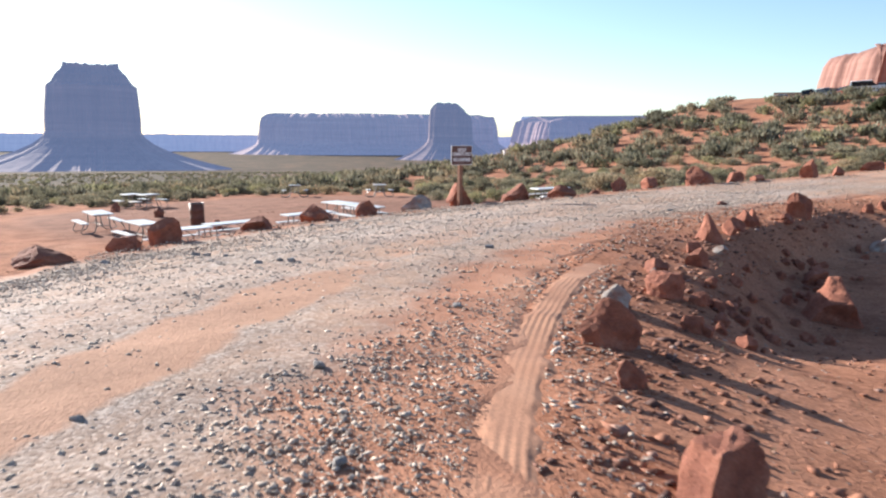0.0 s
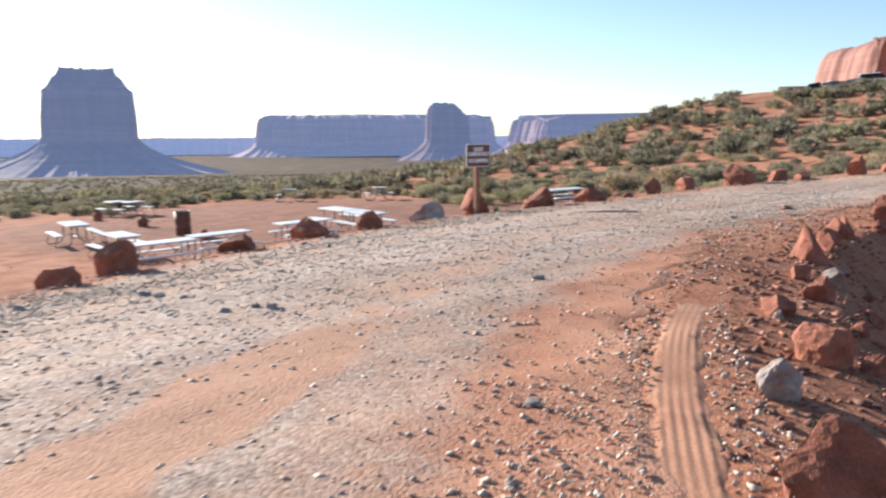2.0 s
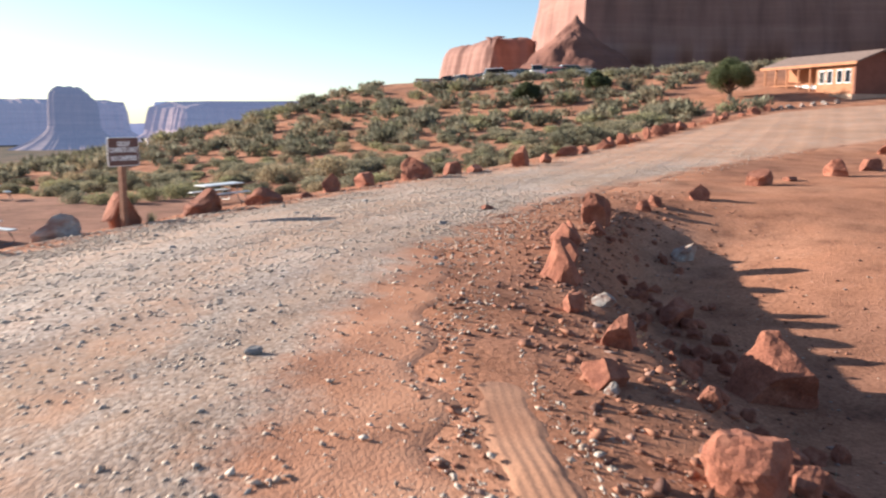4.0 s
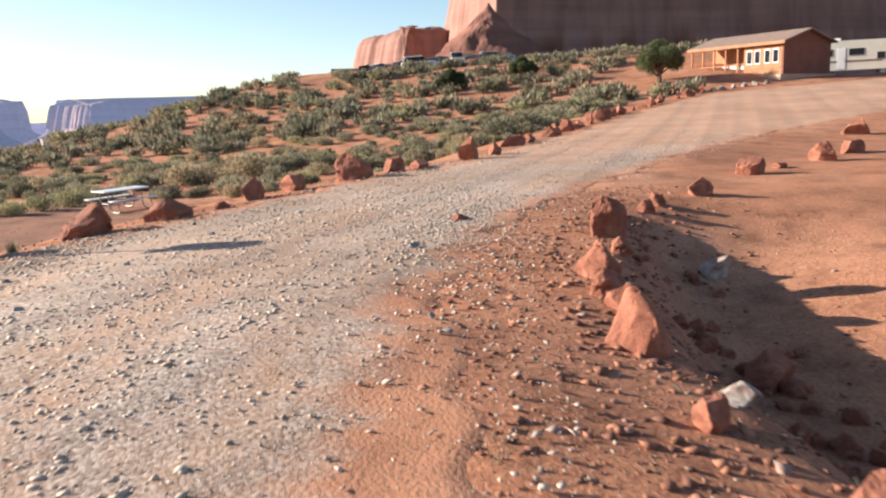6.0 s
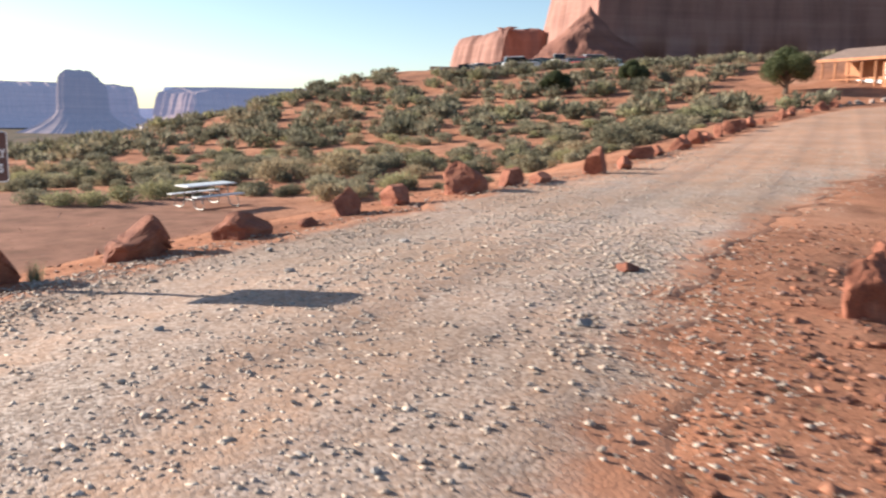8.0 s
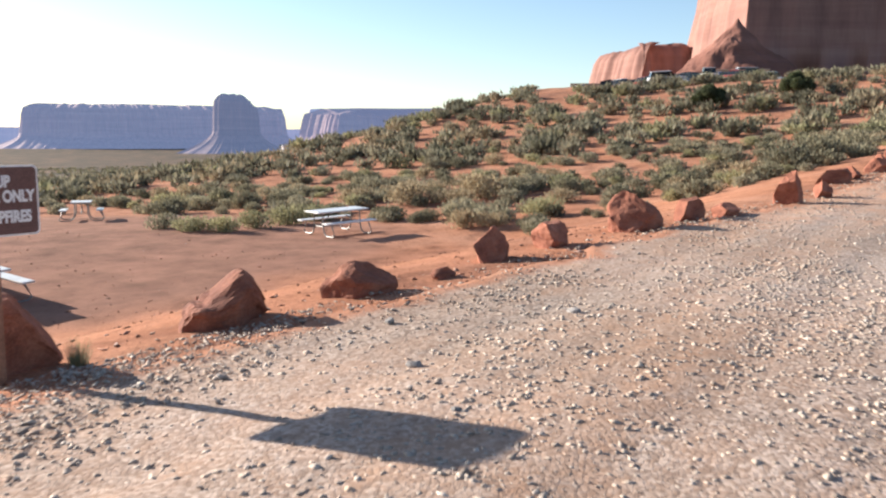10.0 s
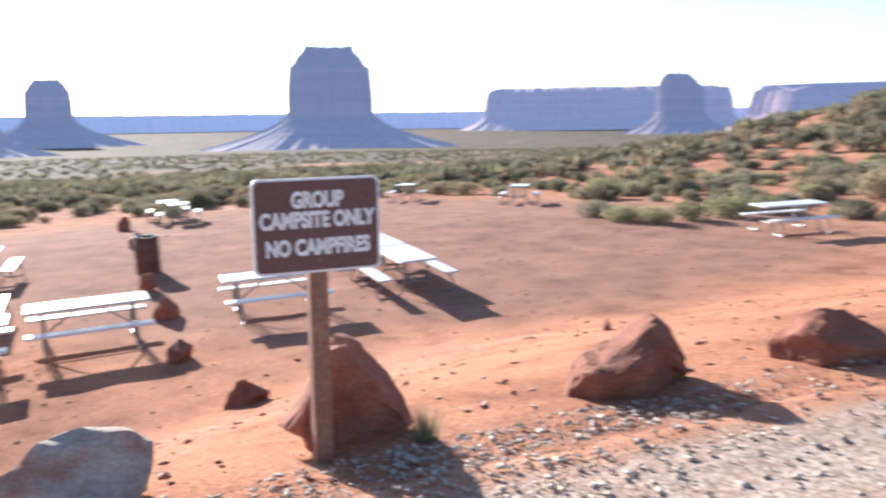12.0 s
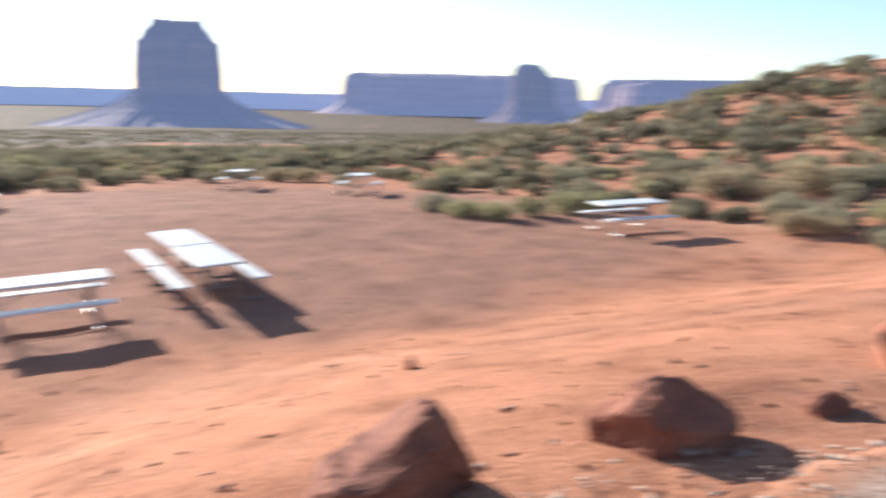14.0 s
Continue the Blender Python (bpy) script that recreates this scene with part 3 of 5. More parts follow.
def rock_mesh(name, seed, mat, outline=(), cuts=8, sub=4):
    """A broken block: a ball cut by flat breaks, then worn. Unit sized, resting on z = 0."""
    rng = random.Random(seed)
    bm = bmesh.new()
    bmesh.ops.create_icosphere(bm, subdivisions=sub, radius=1)
    planes = []
    for _ in range(cuts):
        v = Vector((rng.uniform(-1, 1), rng.uniform(-1, 1), rng.uniform(-0.5, 1))).normalized()
        planes.append((v, rng.uniform(0.42, 0.72)))
    off = Vector((rng.uniform(0, 50), rng.uniform(0, 50), rng.uniform(0, 50)))
    for v in bm.verts:
        p = v.co.copy()
        for nrm, dist in planes:
            over = p.dot(nrm) - dist
            if over > 0:
                p -= nrm * over * 0.97
        beds = 0.035 * math.sin(9 * p.z + 3 * noise.noise(p * 1.3 + off))
        p *= 1 + beds + 0.12 * noise.noise(p * 1.6 + off) + 0.07 * noise.noise(p * 4.5 + off) + 0.04 * noise.noise(p * 10 + off)
        v.co = p
    lo = min(v.co.z for v in bm.verts)
    hi = max(v.co.z for v in bm.verts)
    wide = max(abs(v.co.x) for v in bm.verts)
    for v in bm.verts:
        v.co.z = (max(v.co.z, lo + 0.28 * (hi - lo)) - lo - 0.28 * (hi - lo)) / ((hi - lo) * 0.72)
        if outline:
            v.co.z = v.co.z ** 0.45 * float(np.interp(v.co.x / wide, np.linspace(-1, 1, len(outline)), outline))
    for axis in (0, 1):
        a, b = min(v.co[axis] for v in bm.verts), max(v.co[axis] for v in bm.verts)
        for v in bm.verts:
            v.co[axis] = (v.co[axis] - (a + b) / 2) / (b - a)
    return mesh_of(name, bm, mat)


ROCK_MESHES = [rock_mesh("rock", 10 + k, ROCK) for k in range(9)]
NOTCHED = rock_mesh("rock", 77, ROCK, (0.5, 0.62, 0.66, 0.56, 0.6, 0.72, 0.88, 1.0, 0.92, 0.66, 0.4), cuts=5)
PEAKED = rock_mesh("rock", 83, ROCK, (0.35, 0.4, 0.55, 0.82, 1.0, 0.97, 0.9, 0.78, 0.6, 0.36), cuts=5)
POINTED = rock_mesh("rock", 91, ROCK, (0.3, 0.55, 1.0, 0.92, 0.7, 0.5, 0.3), cuts=6)
PALE_MESHES = [rock_mesh("rock", 40 + k, PALE_ROCK) for k in range(3)]


def place_rock(mesh, x, y, wide, deep, high, turn, label, group=ROCK_GROUP, name="rock"):
    ob = new(name, mesh)
    ob.matrix_world = pose(x, y, ground_at(x, y) - 0.12 * high, 0, 0, turn) @ Matrix.Diagonal((wide, deep, high * 1.12, 1))
    return tagged(ob, label, "rock", group)


# the outer edge of the road: x, y, width, height
OUTER_ROCKS = [(-4.4, 12.2, 0.8, 0.24), (-3.88, 13.45, 0.5, 0.24), (-3.6, 14.4, 0.52, 0.42), (-2.65, 16.4, 0.62, 0.26), (-1.8, 17.8, 0.66, 0.36), (-0.97, 19.05, 0.5, 0.32),
               (3.8, 24.2, 0.8, 0.33), (5.6, 25.6, 0.66, 0.42), (6.6, 26.25, 0.6, 0.33), (8.45, 27.5, 0.92, 0.58), (9.8, 28.25, 0.68, 0.38), (10.55, 28.4, 0.6, 0.25), (12.75, 29.75, 0.6, 0.62), (14.05, 30.45, 0.5, 0.36), (4.75, 24.6, 0.3, 0.12)]
rng = random.Random(4)
for k, (x, y, w, h) in enumerate(OUTER_ROCKS):
    size = "small" if w < 0.58 else "broad" if w > 0.8 else "middling"
    place_rock(ROCK_MESHES[k % 9], x, y, w, w * rng.uniform(0.6, 0.85), h, 38 + rng.uniform(-35, 35), f"{size} rough red sandstone rock at the road's edge")
line = resample([(16.5, 33), (22, 37.2), (30, 43.3), (37, 47.6), (43, 50.4)], 24)
for k, (x, y) in enumerate(line):
    h = rng.uniform(0.22, 0.55)
    place_rock(ROCK_MESHES[rng.randrange(9)], x + rng.uniform(-0.3, 0.3), y + 0.3 + rng.uniform(-0.2, 0.3), rng.uniform(0.45, 0.95), rng.uniform(0.4, 0.6), h, rng.uniform(0, 180), "red sandstone rock in the row beside the uphill road")
for k, (x, y) in enumerate(resample([(43.5, 50.8), (47, 51.2), (50, 51.0)], 7)):
    place_rock(PALE_MESHES[k % 3], x, y, 0.6, 0.45, 0.3, rng.uniform(0, 180), "pale sunlit stone in the row near the store")
place_rock(PEAKED, 1.0, 22.36, 0.72, 0.52, 0.6, 12, "tall dark red boulder behind the sign post", name="boulder")
place_rock(NOTCHED, 2.48, 23.42, 0.84, 0.55, 0.5, 14, "dark red boulder with a notched, peaked top", name="boulder")
place_rock(PALE_MESHES[0], -0.02, 21.32, 0.78, 0.5, 0.38, 12, "grey-topped sandstone boulder at the road's edge", name="boulder")
# the inner side: the tumbled heap of rocks
INNER_ROCKS = [(1.78, 5.07, 0.48, 0.28), (1.8, 7.55, 0.44, 0.34), (1.74, 6.59, 0.21, 0.17), (3.08, 11.33, 0.32, 0.17), (2.78, 9.85, 0.4, 0.25), (3.81, 12.2, 0.31, 0.24), (5.8, 12.7, 0.8, 0.6),
               (7.5, 17.95, 0.52, 0.48), (9.75, 19.75, 0.28, 0.21), (10.2, 20.0, 0.3, 0.2), (5.78, 16.1, 0.4, 0.27), (5.44, 15.6, 0.4, 0.22), (5.2, 15.1, 0.3, 0.22), (4.04, 13.18, 0.24, 0.16), (6.5, 14.85, 0.5, 0.3),
               (11.74, 20.6, 0.5, 0.32), (15.2, 22.55, 0.74, 0.38), (18.75, 23.45, 0.66, 0.46), (20.95, 24.2, 0.78, 0.36), (6.0, 16.35, 0.3, 0.3), (6.9, 17.1, 0.34, 0.18), (6.65, 19.94, 0.3, 0.1), (16.6, 22.95, 0.5, 0.1), (26.6, 28.0, 1.0, 0.5)]
for k, (x, y, w, h) in enumerate(INNER_ROCKS):
    size = "small" if w < 0.4 else "large" if w > 0.58 else "middling"
    place_rock(ROCK_MESHES[(k * 4 + 1) % 9], x, y, w, w * rng.uniform(0.65, 0.9), h, rng.uniform(0, 180), f"{size} orange-red sandstone rock on the bare shoulder", "tumbled rocks on the shoulder")
place_rock(PALE_MESHES[1], 2.12, 8.93, 0.28, 0.2, 0.22, 10, "small white-faced stone among the red rocks", "tumbled rocks on the shoulder")
place_rock(PALE_MESHES[2], 9.0, 17.75, 0.46, 0.34, 0.26, 10, "grey rock lying in shade behind the heap", "tumbled rocks on the shoulder")
place_rock(PALE_MESHES[1], 4.5, 13.4, 0.22, 0.18, 0.11, 140, "pale tan stone at the foot of the heap", "tumbled rocks on the shoulder")
place_rock(PALE_MESHES[1], 3.0, 11.15, 0.12, 0.1, 0.08, 60, "small pale stone beside a flat red rock", "tumbled rocks on the shoulder")
place_rock(POINTED, 4.6, 14.25, 0.42, 0.34, 0.42, -20, "pointed orange-red sandstone block standing in the heap", "tumbled rocks on the shoulder")
for k in range(80):
    t = rng.uniform(0, 1)
    x, y = 2.45 + 6.0 * t + rng.gauss(0.15, 0.28), 8.4 + 10.2 * t + rng.gauss(0, 0.3)
    w = rng.uniform(0.07, 0.22)
    place_rock(ROCK_MESHES[rng.randrange(9)], x, y, w, w * rng.uniform(0.6, 0.9), w * rng.uniform(0.45, 0.75), rng.uniform(0, 180), "small broken piece of red rock in the heap", "tumbled rocks on the shoulder")
# in the camp
for x, y, w, h, note in ((-2.4, 27.3, 0.62, 0.3, "round dark rock lying on the camp floor"), (2.1, 27.0, 0.16, 0.12, "fist-sized red rock on the camp floor"), (-4.4, 29.0, 0.55, 0.3, "dark rock beside a picnic table"),
                         (-6.1, 31.3, 0.5, 0.4, "dark rock near the litter drum"), (-7.95, 33.4, 0.55, 0.42, "dark rock near the litter drum"), (-11.9, 38.7, 0.6, 0.45, "dark rock behind the litter drum"), (-15.5, 43.1, 0.6, 0.5, "dark rock behind the litter drum")):
    place_rock(ROCK_MESHES[int(abs(x * 7)) % 9], x, y, w, w * 0.75, h, 50 * x, note, "rocks in the camp")


# ---- sign ----
def text_mesh(name, words, size, mat, parent, place, bold=0.0):
    cu = bpy.data.curves.new(name, "FONT")
    cu.body, cu.size, cu.align_x, cu.align_y, cu.extrude, cu.offset = words, size, "CENTER", "CENTER", 0.001, bold
    tmp = bpy.data.objects.new(name, cu)
    scene.collection.objects.link(tmp)
    bpy.context.view_layer.update()
    me = bpy.data.meshes.new_from_object(tmp.evaluated_get(bpy.context.evaluated_depsgraph_get()))
    bpy.data.objects.remove(tmp)
    me.materials.append(mat)
    ob = new(name, me)
    ob.parent = parent
    ob.matrix_basis = place
    return ob


def rounded_plate(bm, w, h, r, y0, y1):
    pts = []
    for cx, cz, a0 in ((w / 2 - r, h / 2 - r, 0), (-w / 2 + r, h / 2 - r, 90), (-w / 2 + r, -h / 2 + r, 180), (w / 2 - r, -h / 2 + r, 270)):
        for k in range(6):
            a = radians(a0 + 18 * k)
            pts.append((cx + r * math.cos(a), cz + r * math.sin(a)))
    return prism(bm, pts, y0, y1)


def build_sign():
    x, y = 1.05, 21.94
    base = ground_at(x, y + 0.06)
    sign = thing("campsite_sign", "brown campsite sign with white lettering on a wooden post", "sign")
    sign.matrix_world = pose(x, y, base, 0, 0, 38)
    mid = 1.66 - base
    bm = bmesh.new()
    box(bm, 0, 0.058, 0.5 * (mid + 0.16) - 0.1, 0.092, 0.092, mid + 0.36, 0.006)
    part("post", bm, POST_WOOD, sign, "square brown wooden post")
    part("border_plate", rounded_plate(bmesh.new(), 0.635, 0.465, 0.035, -0.004, 0.010), WHITE, sign, "white-edged metal plate").location = (0, 0, mid)
    part("face", rounded_plate(bmesh.new(), 0.611, 0.441, 0.027, -0.007, -0.0045), SIGN_BROWN, sign, "dull brown enamel face").location = (0, 0, mid)
    for words, dz, size, sx in (("GROUP", 0.124, 0.106, 0.72), ("CAMPSITE ONLY", 0.026, 0.106, 0.72), ("NO CAMPFIRES", -0.108, 0.106, 0.72)):
        text_mesh("lettering", words, size, WHITE, sign, pose(0, -0.0085, mid + dz, 90) @ Matrix.Diagonal((sx, 1, 1, 1)), 0.005)
    for dz in (0.17, -0.17):
        bm = bmesh.new()
        bmesh.ops.create_cone(bm, cap_ends=True, segments=8, radius1=0.008, radius2=0.006, depth=0.006)
        b = part("bolt", bm, STEEL, sign)
        b.location, b.rotation_euler = (0, -0.0095, mid + dz), (radians(90), 0, 0)


build_sign()


# ---- picnic tables ----
def build_table():
    """A steel-framed picnic table with two benches, long axis along x, at the origin."""
    t = thing("picnic_table", "pale-topped picnic table with two benches on dark steel legs", "picnic table", "picnic tables of the camp")
    L = 1.86
    part("tabletop", box(bmesh.new(), 0, 0, 0.735, L, 0.74, 0.045, 0.012), TABLE_TOP, t, "pale sun-bleached table top")
    for sgn in (-1, 1):
        part("bench", box(bmesh.new(), 0, sgn * 0.66, 0.43, L, 0.26, 0.04, 0.012), TABLE_TOP, t, "pale narrow bench seat")
    for e in (-0.68, 0.68):
        for sgn in (-1, 1):
            bm = bmesh.new()
            tube(bm, [(e, sgn * 0.22, 0.71), (e, sgn * 0.24, 0.3), (e, sgn * 0.30, 0.10), (e, sgn * 0.42, 0.03), (e, sgn * 0.72, 0.03), (e, sgn * 0.80, 0.09), (e, sgn * 0.74, 0.25), (e, sgn * 0.66, 0.40)], 0.022)
            part("leg", bm, STEEL, t)
        part("cross_bar", tube(bmesh.new(), [(e, -0.3, 0.69), (e, 0.3, 0.69)], 0.018), STEEL, t)
    for sgn in (-1, 1):
        part("brace", tube(bmesh.new(), [(sgn * 0.68, 0, 0.30), (sgn * 0.12, 0, 0.70)], 0.014), STEEL, t)
    part("stretcher", tube(bmesh.new(), [(-0.68, 0.0, 0.30), (0.68, 0.0, 0.30)], 0.014), STEEL, t)
    for e in (-0.68, 0.68):
        part("tie", tube(bmesh.new(), [(e, -0.24, 0.30), (e, 0.24, 0.30)], 0.014), STEEL, t)
    return t


TABLES = [(-7.5, 27.7, 39), (-6.33, 29.5, 40), (-4.2, 31.9, 35), (-3.48, 35.44, -54), (-2.35, 33.88, -54), (-9.5, 30.0, -52), (-12.5, 33.7, -55), (-14.5, 45.0, -57), (-16.0, 46.6, -57), (-8.4, 53.0, 100), (-3.1, 51.2, 97), (5.7, 41.6, 28)]


def stand(x, y, turn):
    """A pose on the ground, tilted with it."""
    e = 0.6
    n = Vector((ground_at(x - e, y) - ground_at(x + e, y), ground_at(x, y - e) - ground_at(x, y + e), 2 * e)).normalized()
    q = Vector((0, 0, 1)).rotation_difference(n).to_matrix().to_4x4()
    return Matrix.Translation((x, y, ground_at(x, y) - 0.008)) @ q @ pose(0, 0, 0, 0, 0, turn)


first = build_table()
first.matrix_basis = stand(*TABLES[0])
for row in TABLES[1:]:
    copy_thing(first, stand(*row))


# ---- litter drum ----
def build_drum(x, y):
    d = thing("litter_drum", "brown painted steel litter drum with a grey rim", "trash can")
    d.matrix_world = stand(x, y, 0)
    bm = bmesh.new()
    prof = [(0.285, 0.0), (0.285, 0.28), (0.297, 0.30), (0.285, 0.32), (0.285, 0.58), (0.297, 0.60), (0.285, 0.62), (0.285, 0.88), (0.26, 0.88), (0.26, 0.3)]
    rings = [[bm.verts.new((r * math.cos(2 * math.pi * k / 24), r * math.sin(2 * math.pi * k / 24), z)) for k in range(24)] for r, z in prof]
    for a, b in zip(rings, rings[1:]):
        for k in range(24):
            bm.faces.new((a[k], a[(k + 1) % 24], b[(k + 1) % 24], b[k]))
    bm.faces.new(rings[-1])
    part("drum", bm, CAN_BROWN, d, smooth=True)
    bm = bmesh.new()
    pts = [(0.275 * math.cos(2 * math.pi * k / 24), 0.275 * math.sin(2 * math.pi * k / 24), 0.885) for k in range(25)]
    part("rim", tube(bm, pts, 0.018, 6), STEEL, d, "grey steel rim")


build_drum(-9.2, 35.3)


# ---- the store at the top of the road ----
def build_store():
    s = thing("store_building", "low timber store with an orange porch and brown gabled roof", "building")
    s.matrix_world = pose(52.9, 60.6, 4.3, 0, 0, -92) @ Matrix.Diagonal((0.88, 0.88, 0.88, 1))
    # local x runs along the porch front towards the near gable, y away from the front
    part("floor_slab", box(bmesh.new(), 5.2, 2.6, -0.8, 10.2, 6.6, 1.6), ADOBE, s)
    part("gable_end", box(bmesh.new(), 10.0, 2.6, 1.25, 0.2, 5.6, 2.6), SIDING, s, "red-brown gable wall in shade")
    g = part("gable", prism(bmesh.new(), [(-0.2, 2.55), (5.4, 2.55), (2.6, 3.5)], -0.1, 0.1), SIDING, s)
    g.matrix_basis = pose(10.0, 0, 0, 0, 0, 90)
    part("back_wall", box(bmesh.new(), 5.0, 5.3, 1.25, 9.8, 0.2, 2.6), SIDING, s)
    part("front_wall", box(bmesh.new(), 7.9, 0.0, 1.25, 4.0, 0.2, 2.6), TIMBER, s, "orange boarded front wall")
    part("inner_wall", box(bmesh.new(), 2.9, 2.2, 1.25, 5.6, 0.2, 2.6), TIMBER, s, "orange boarded wall behind the porch")
    part("side_wall", box(bmesh.new(), 0.2, 3.7, 1.25, 0.2, 3.0, 2.6), SIDING, s)
    part("return_wall", box(bmesh.new(), 5.8, 1.1, 1.25, 0.2, 2.0, 2.6), TIMBER, s)
    for y0 in (-0.55, 5.75):
        bm = bmesh.new()
        z0, z1, ym = 2.52, 3.58, 2.6
        vs = [bm.verts.new(v) for v in ((-0.4, y0, z0), (10.5, y0, z0), (10.5, ym, z1), (-0.4, ym, z1), (-0.4, y0, z0 + 0.13), (10.5, y0, z0 + 0.13), (10.5, ym, z1 + 0.13), (-0.4, ym, z1 + 0.13))]
        for f in ((0, 1, 2, 3), (4, 5, 6, 7), (0, 1, 5, 4), (1, 2, 6, 5), (2, 3, 7, 6), (3, 0, 4, 7)):
            bm.faces.new([vs[i] for i in f])
        bmesh.ops.recalc_face_normals(bm, faces=bm.faces)
        part("roof_slope", bm, ROOFING, s, "brown shingled roof slope")
    part("fascia", box(bmesh.new(), 5.05, -0.58, 2.52, 10.9, 0.05, 0.24), TIMBER, s, "orange roof edge board")
    for k in range(5):
        part("porch_post", box(bmesh.new(), 0.0 + k * 1.35, -0.3, 1.2, 0.13, 0.13, 2.5, 0.01), TIMBER, s, "orange porch post")
    part("porch_rail", box(bmesh.new(), 2.7, -0.3, 0.95, 5.4, 0.07, 0.09), TIMBER, s)
    for k in range(6):
        part("ice_chest", box(bmesh.new(), 0.6 + k * 0.85, 0.9, 0.5, 0.7, 0.6, 1.0 - 0.1 * (k % 3), 0.03), WHITE, s, "white chest standing on the porch")
    for k, x in enumerate((6.5, 7.35, 8.4, 9.25)):
        w = part("window", box(bmesh.new(), x, -0.11, 1.5, 0.62, 0.06, 1.15), WHITE, s, "white-framed window")
        part("pane", box(bmesh.new(), x, -0.15, 1.5, 0.48, 0.03, 0.98), GLASS, w)
    part("shutter_board", box(bmesh.new(), 7.9, -0.13, 0.6, 3.7, 0.04, 0.12), TIMBER, s)
    d = part("door", box(bmesh.new(), 4.6, 2.06, 1.0, 0.95, 0.08, 2.05), SIDING, s, "dark doorway")
    part("handle", box(bmesh.new(), 4.95, 2.0, 1.0, 0.04, 0.06, 0.14), STEEL, d)


build_store()


# ---- vehicles ----
def wheel(parent, x, y, r):
    bm = bmesh.new()
    bmesh.ops.create_cone(bm, cap_ends=True, segments=18, radius1=r, radius2=r, depth=0.2)
    w = part("wheel", bm, TYRE, parent)
    w.matrix_basis = pose(x, y, r, 90)
    bm = bmesh.new()
    bmesh.ops.create_cone(bm, cap_ends=True, segments=14, radius1=r * 0.6, radius2=r * 0.55, depth=0.215)
    part("rim", bm, STEEL, w)


def build_car(paint, label, kind):
    c = thing("parked_car", label, "car", "cars in the far parking area")
    if kind == "suv":
        body = [(-2.3, 0.35), (2.3, 0.35), (2.35, 0.75), (2.2, 0.98), (1.1, 1.05), (-2.25, 1.05), (-2.35, 0.8)]
        cab = [(-2.15, 1.04), (1.05, 1.04), (0.45, 1.68), (-1.95, 1.72)]
    elif kind == "pickup":
        body = [(-2.7, 0.45), (2.6, 0.45), (2.65, 0.85), (2.5, 1.08), (1.2, 1.12), (-2.7, 1.1)]
        cab = [(-0.75, 1.1), (1.2, 1.1), (0.6, 1.78), (-0.6, 1.8)]
    else:
        body = [(-2.2, 0.3), (2.2, 0.3), (2.25, 0.6), (2.0, 0.78), (1.0, 0.9), (-1.6, 0.92), (-2.2, 0.85)]
        cab = [(-1.6, 0.9), (1.0, 0.9), (0.3, 1.4), (-1.0, 1.42)]
    b = part("body", prism(bmesh.new(), body, -0.88, 0.88), paint, c)
    part("glasshouse", prism(bmesh.new(), cab, -0.76, 0.76), GLASS, c, "dark windows")
    top = max(z for _, z in cab)
    xs = [x for x, z in cab if z > top - 0.1]
    part("roof", box(bmesh.new(), sum(xs) / len(xs), 0, top + 0.02, max(xs) - min(xs) + 0.1, 1.46, 0.06, 0.02), paint, c)
    part("bumper", box(bmesh.new(), body[2][0] - 0.02, 0, 0.48, 0.14, 1.7, 0.2, 0.03), STEEL, c)
    for x in (-1.4, 1.4):
        for y in (-0.82, 0.82):
            wheel(c, x, y, 0.34)
    for y in (-0.65, 0.65):
        part("headlight", box(bmesh.new(), body[2][0] - 0.04, y, 0.72, 0.08, 0.3, 0.14, 0.02), WHITE, c)
    return c


KINDS = [("suv", 0, "white sport utility car parked on the hill"), ("sedan", 1, "silver sedan parked on the hill"), ("suv", 2, "black sport utility car parked on the hill"), ("pickup", 0, "white pickup truck parked on the hill"), ("sedan", 3, "dark blue sedan parked on the hill"), ("sedan", 4, "red sedan parked on the hill")]
PROTO = []
CARS = [(22.9, 128, 40), (23.8, 131, 30), (24.6, 127, 60), (25.4, 129, 25), (26.2, 131, 70), (27.0, 124, 18), (28.1, 117, -20), (29.0, 126, 50), (29.8, 130, 20), (30.6, 122, 65), (31.4, 127, 15), (32.3, 118, 20), (33.1, 124, -15), (34.2, 128, 30), (23.5, 146, 20), (24.9, 147, 50), (26.5, 145, 35), (27.9, 146, 15), (28.7, 148, 60), (30.1, 146, 30), (31.8, 147, 45), (33.4, 145, 20), (34.6, 142, 40), (35.4, 138, 25), (36.3, 134, 60), (24.2, 139, 35), (25.8, 140, 20), (27.5, 137, 40), (29.4, 138, 30), (31.0, 138, 55), (32.7, 136, 25)]
for k, (deg, dist, turn) in enumerate(CARS):
    kind = 0 if k in (6, 12) else k % 6
    x, y = at_bearing(deg, dist)
    place = stand(x + 1.3, y + 11, turn)
    known = [o for n, o in PROTO if n == kind]
    if known:
        copy_thing(known[0], place)
    else:
        name, paint, label = KINDS[kind]
        car = build_car(PAINTS[paint], label, name)
        car.matrix_basis = place
        PROTO.append((kind, car))


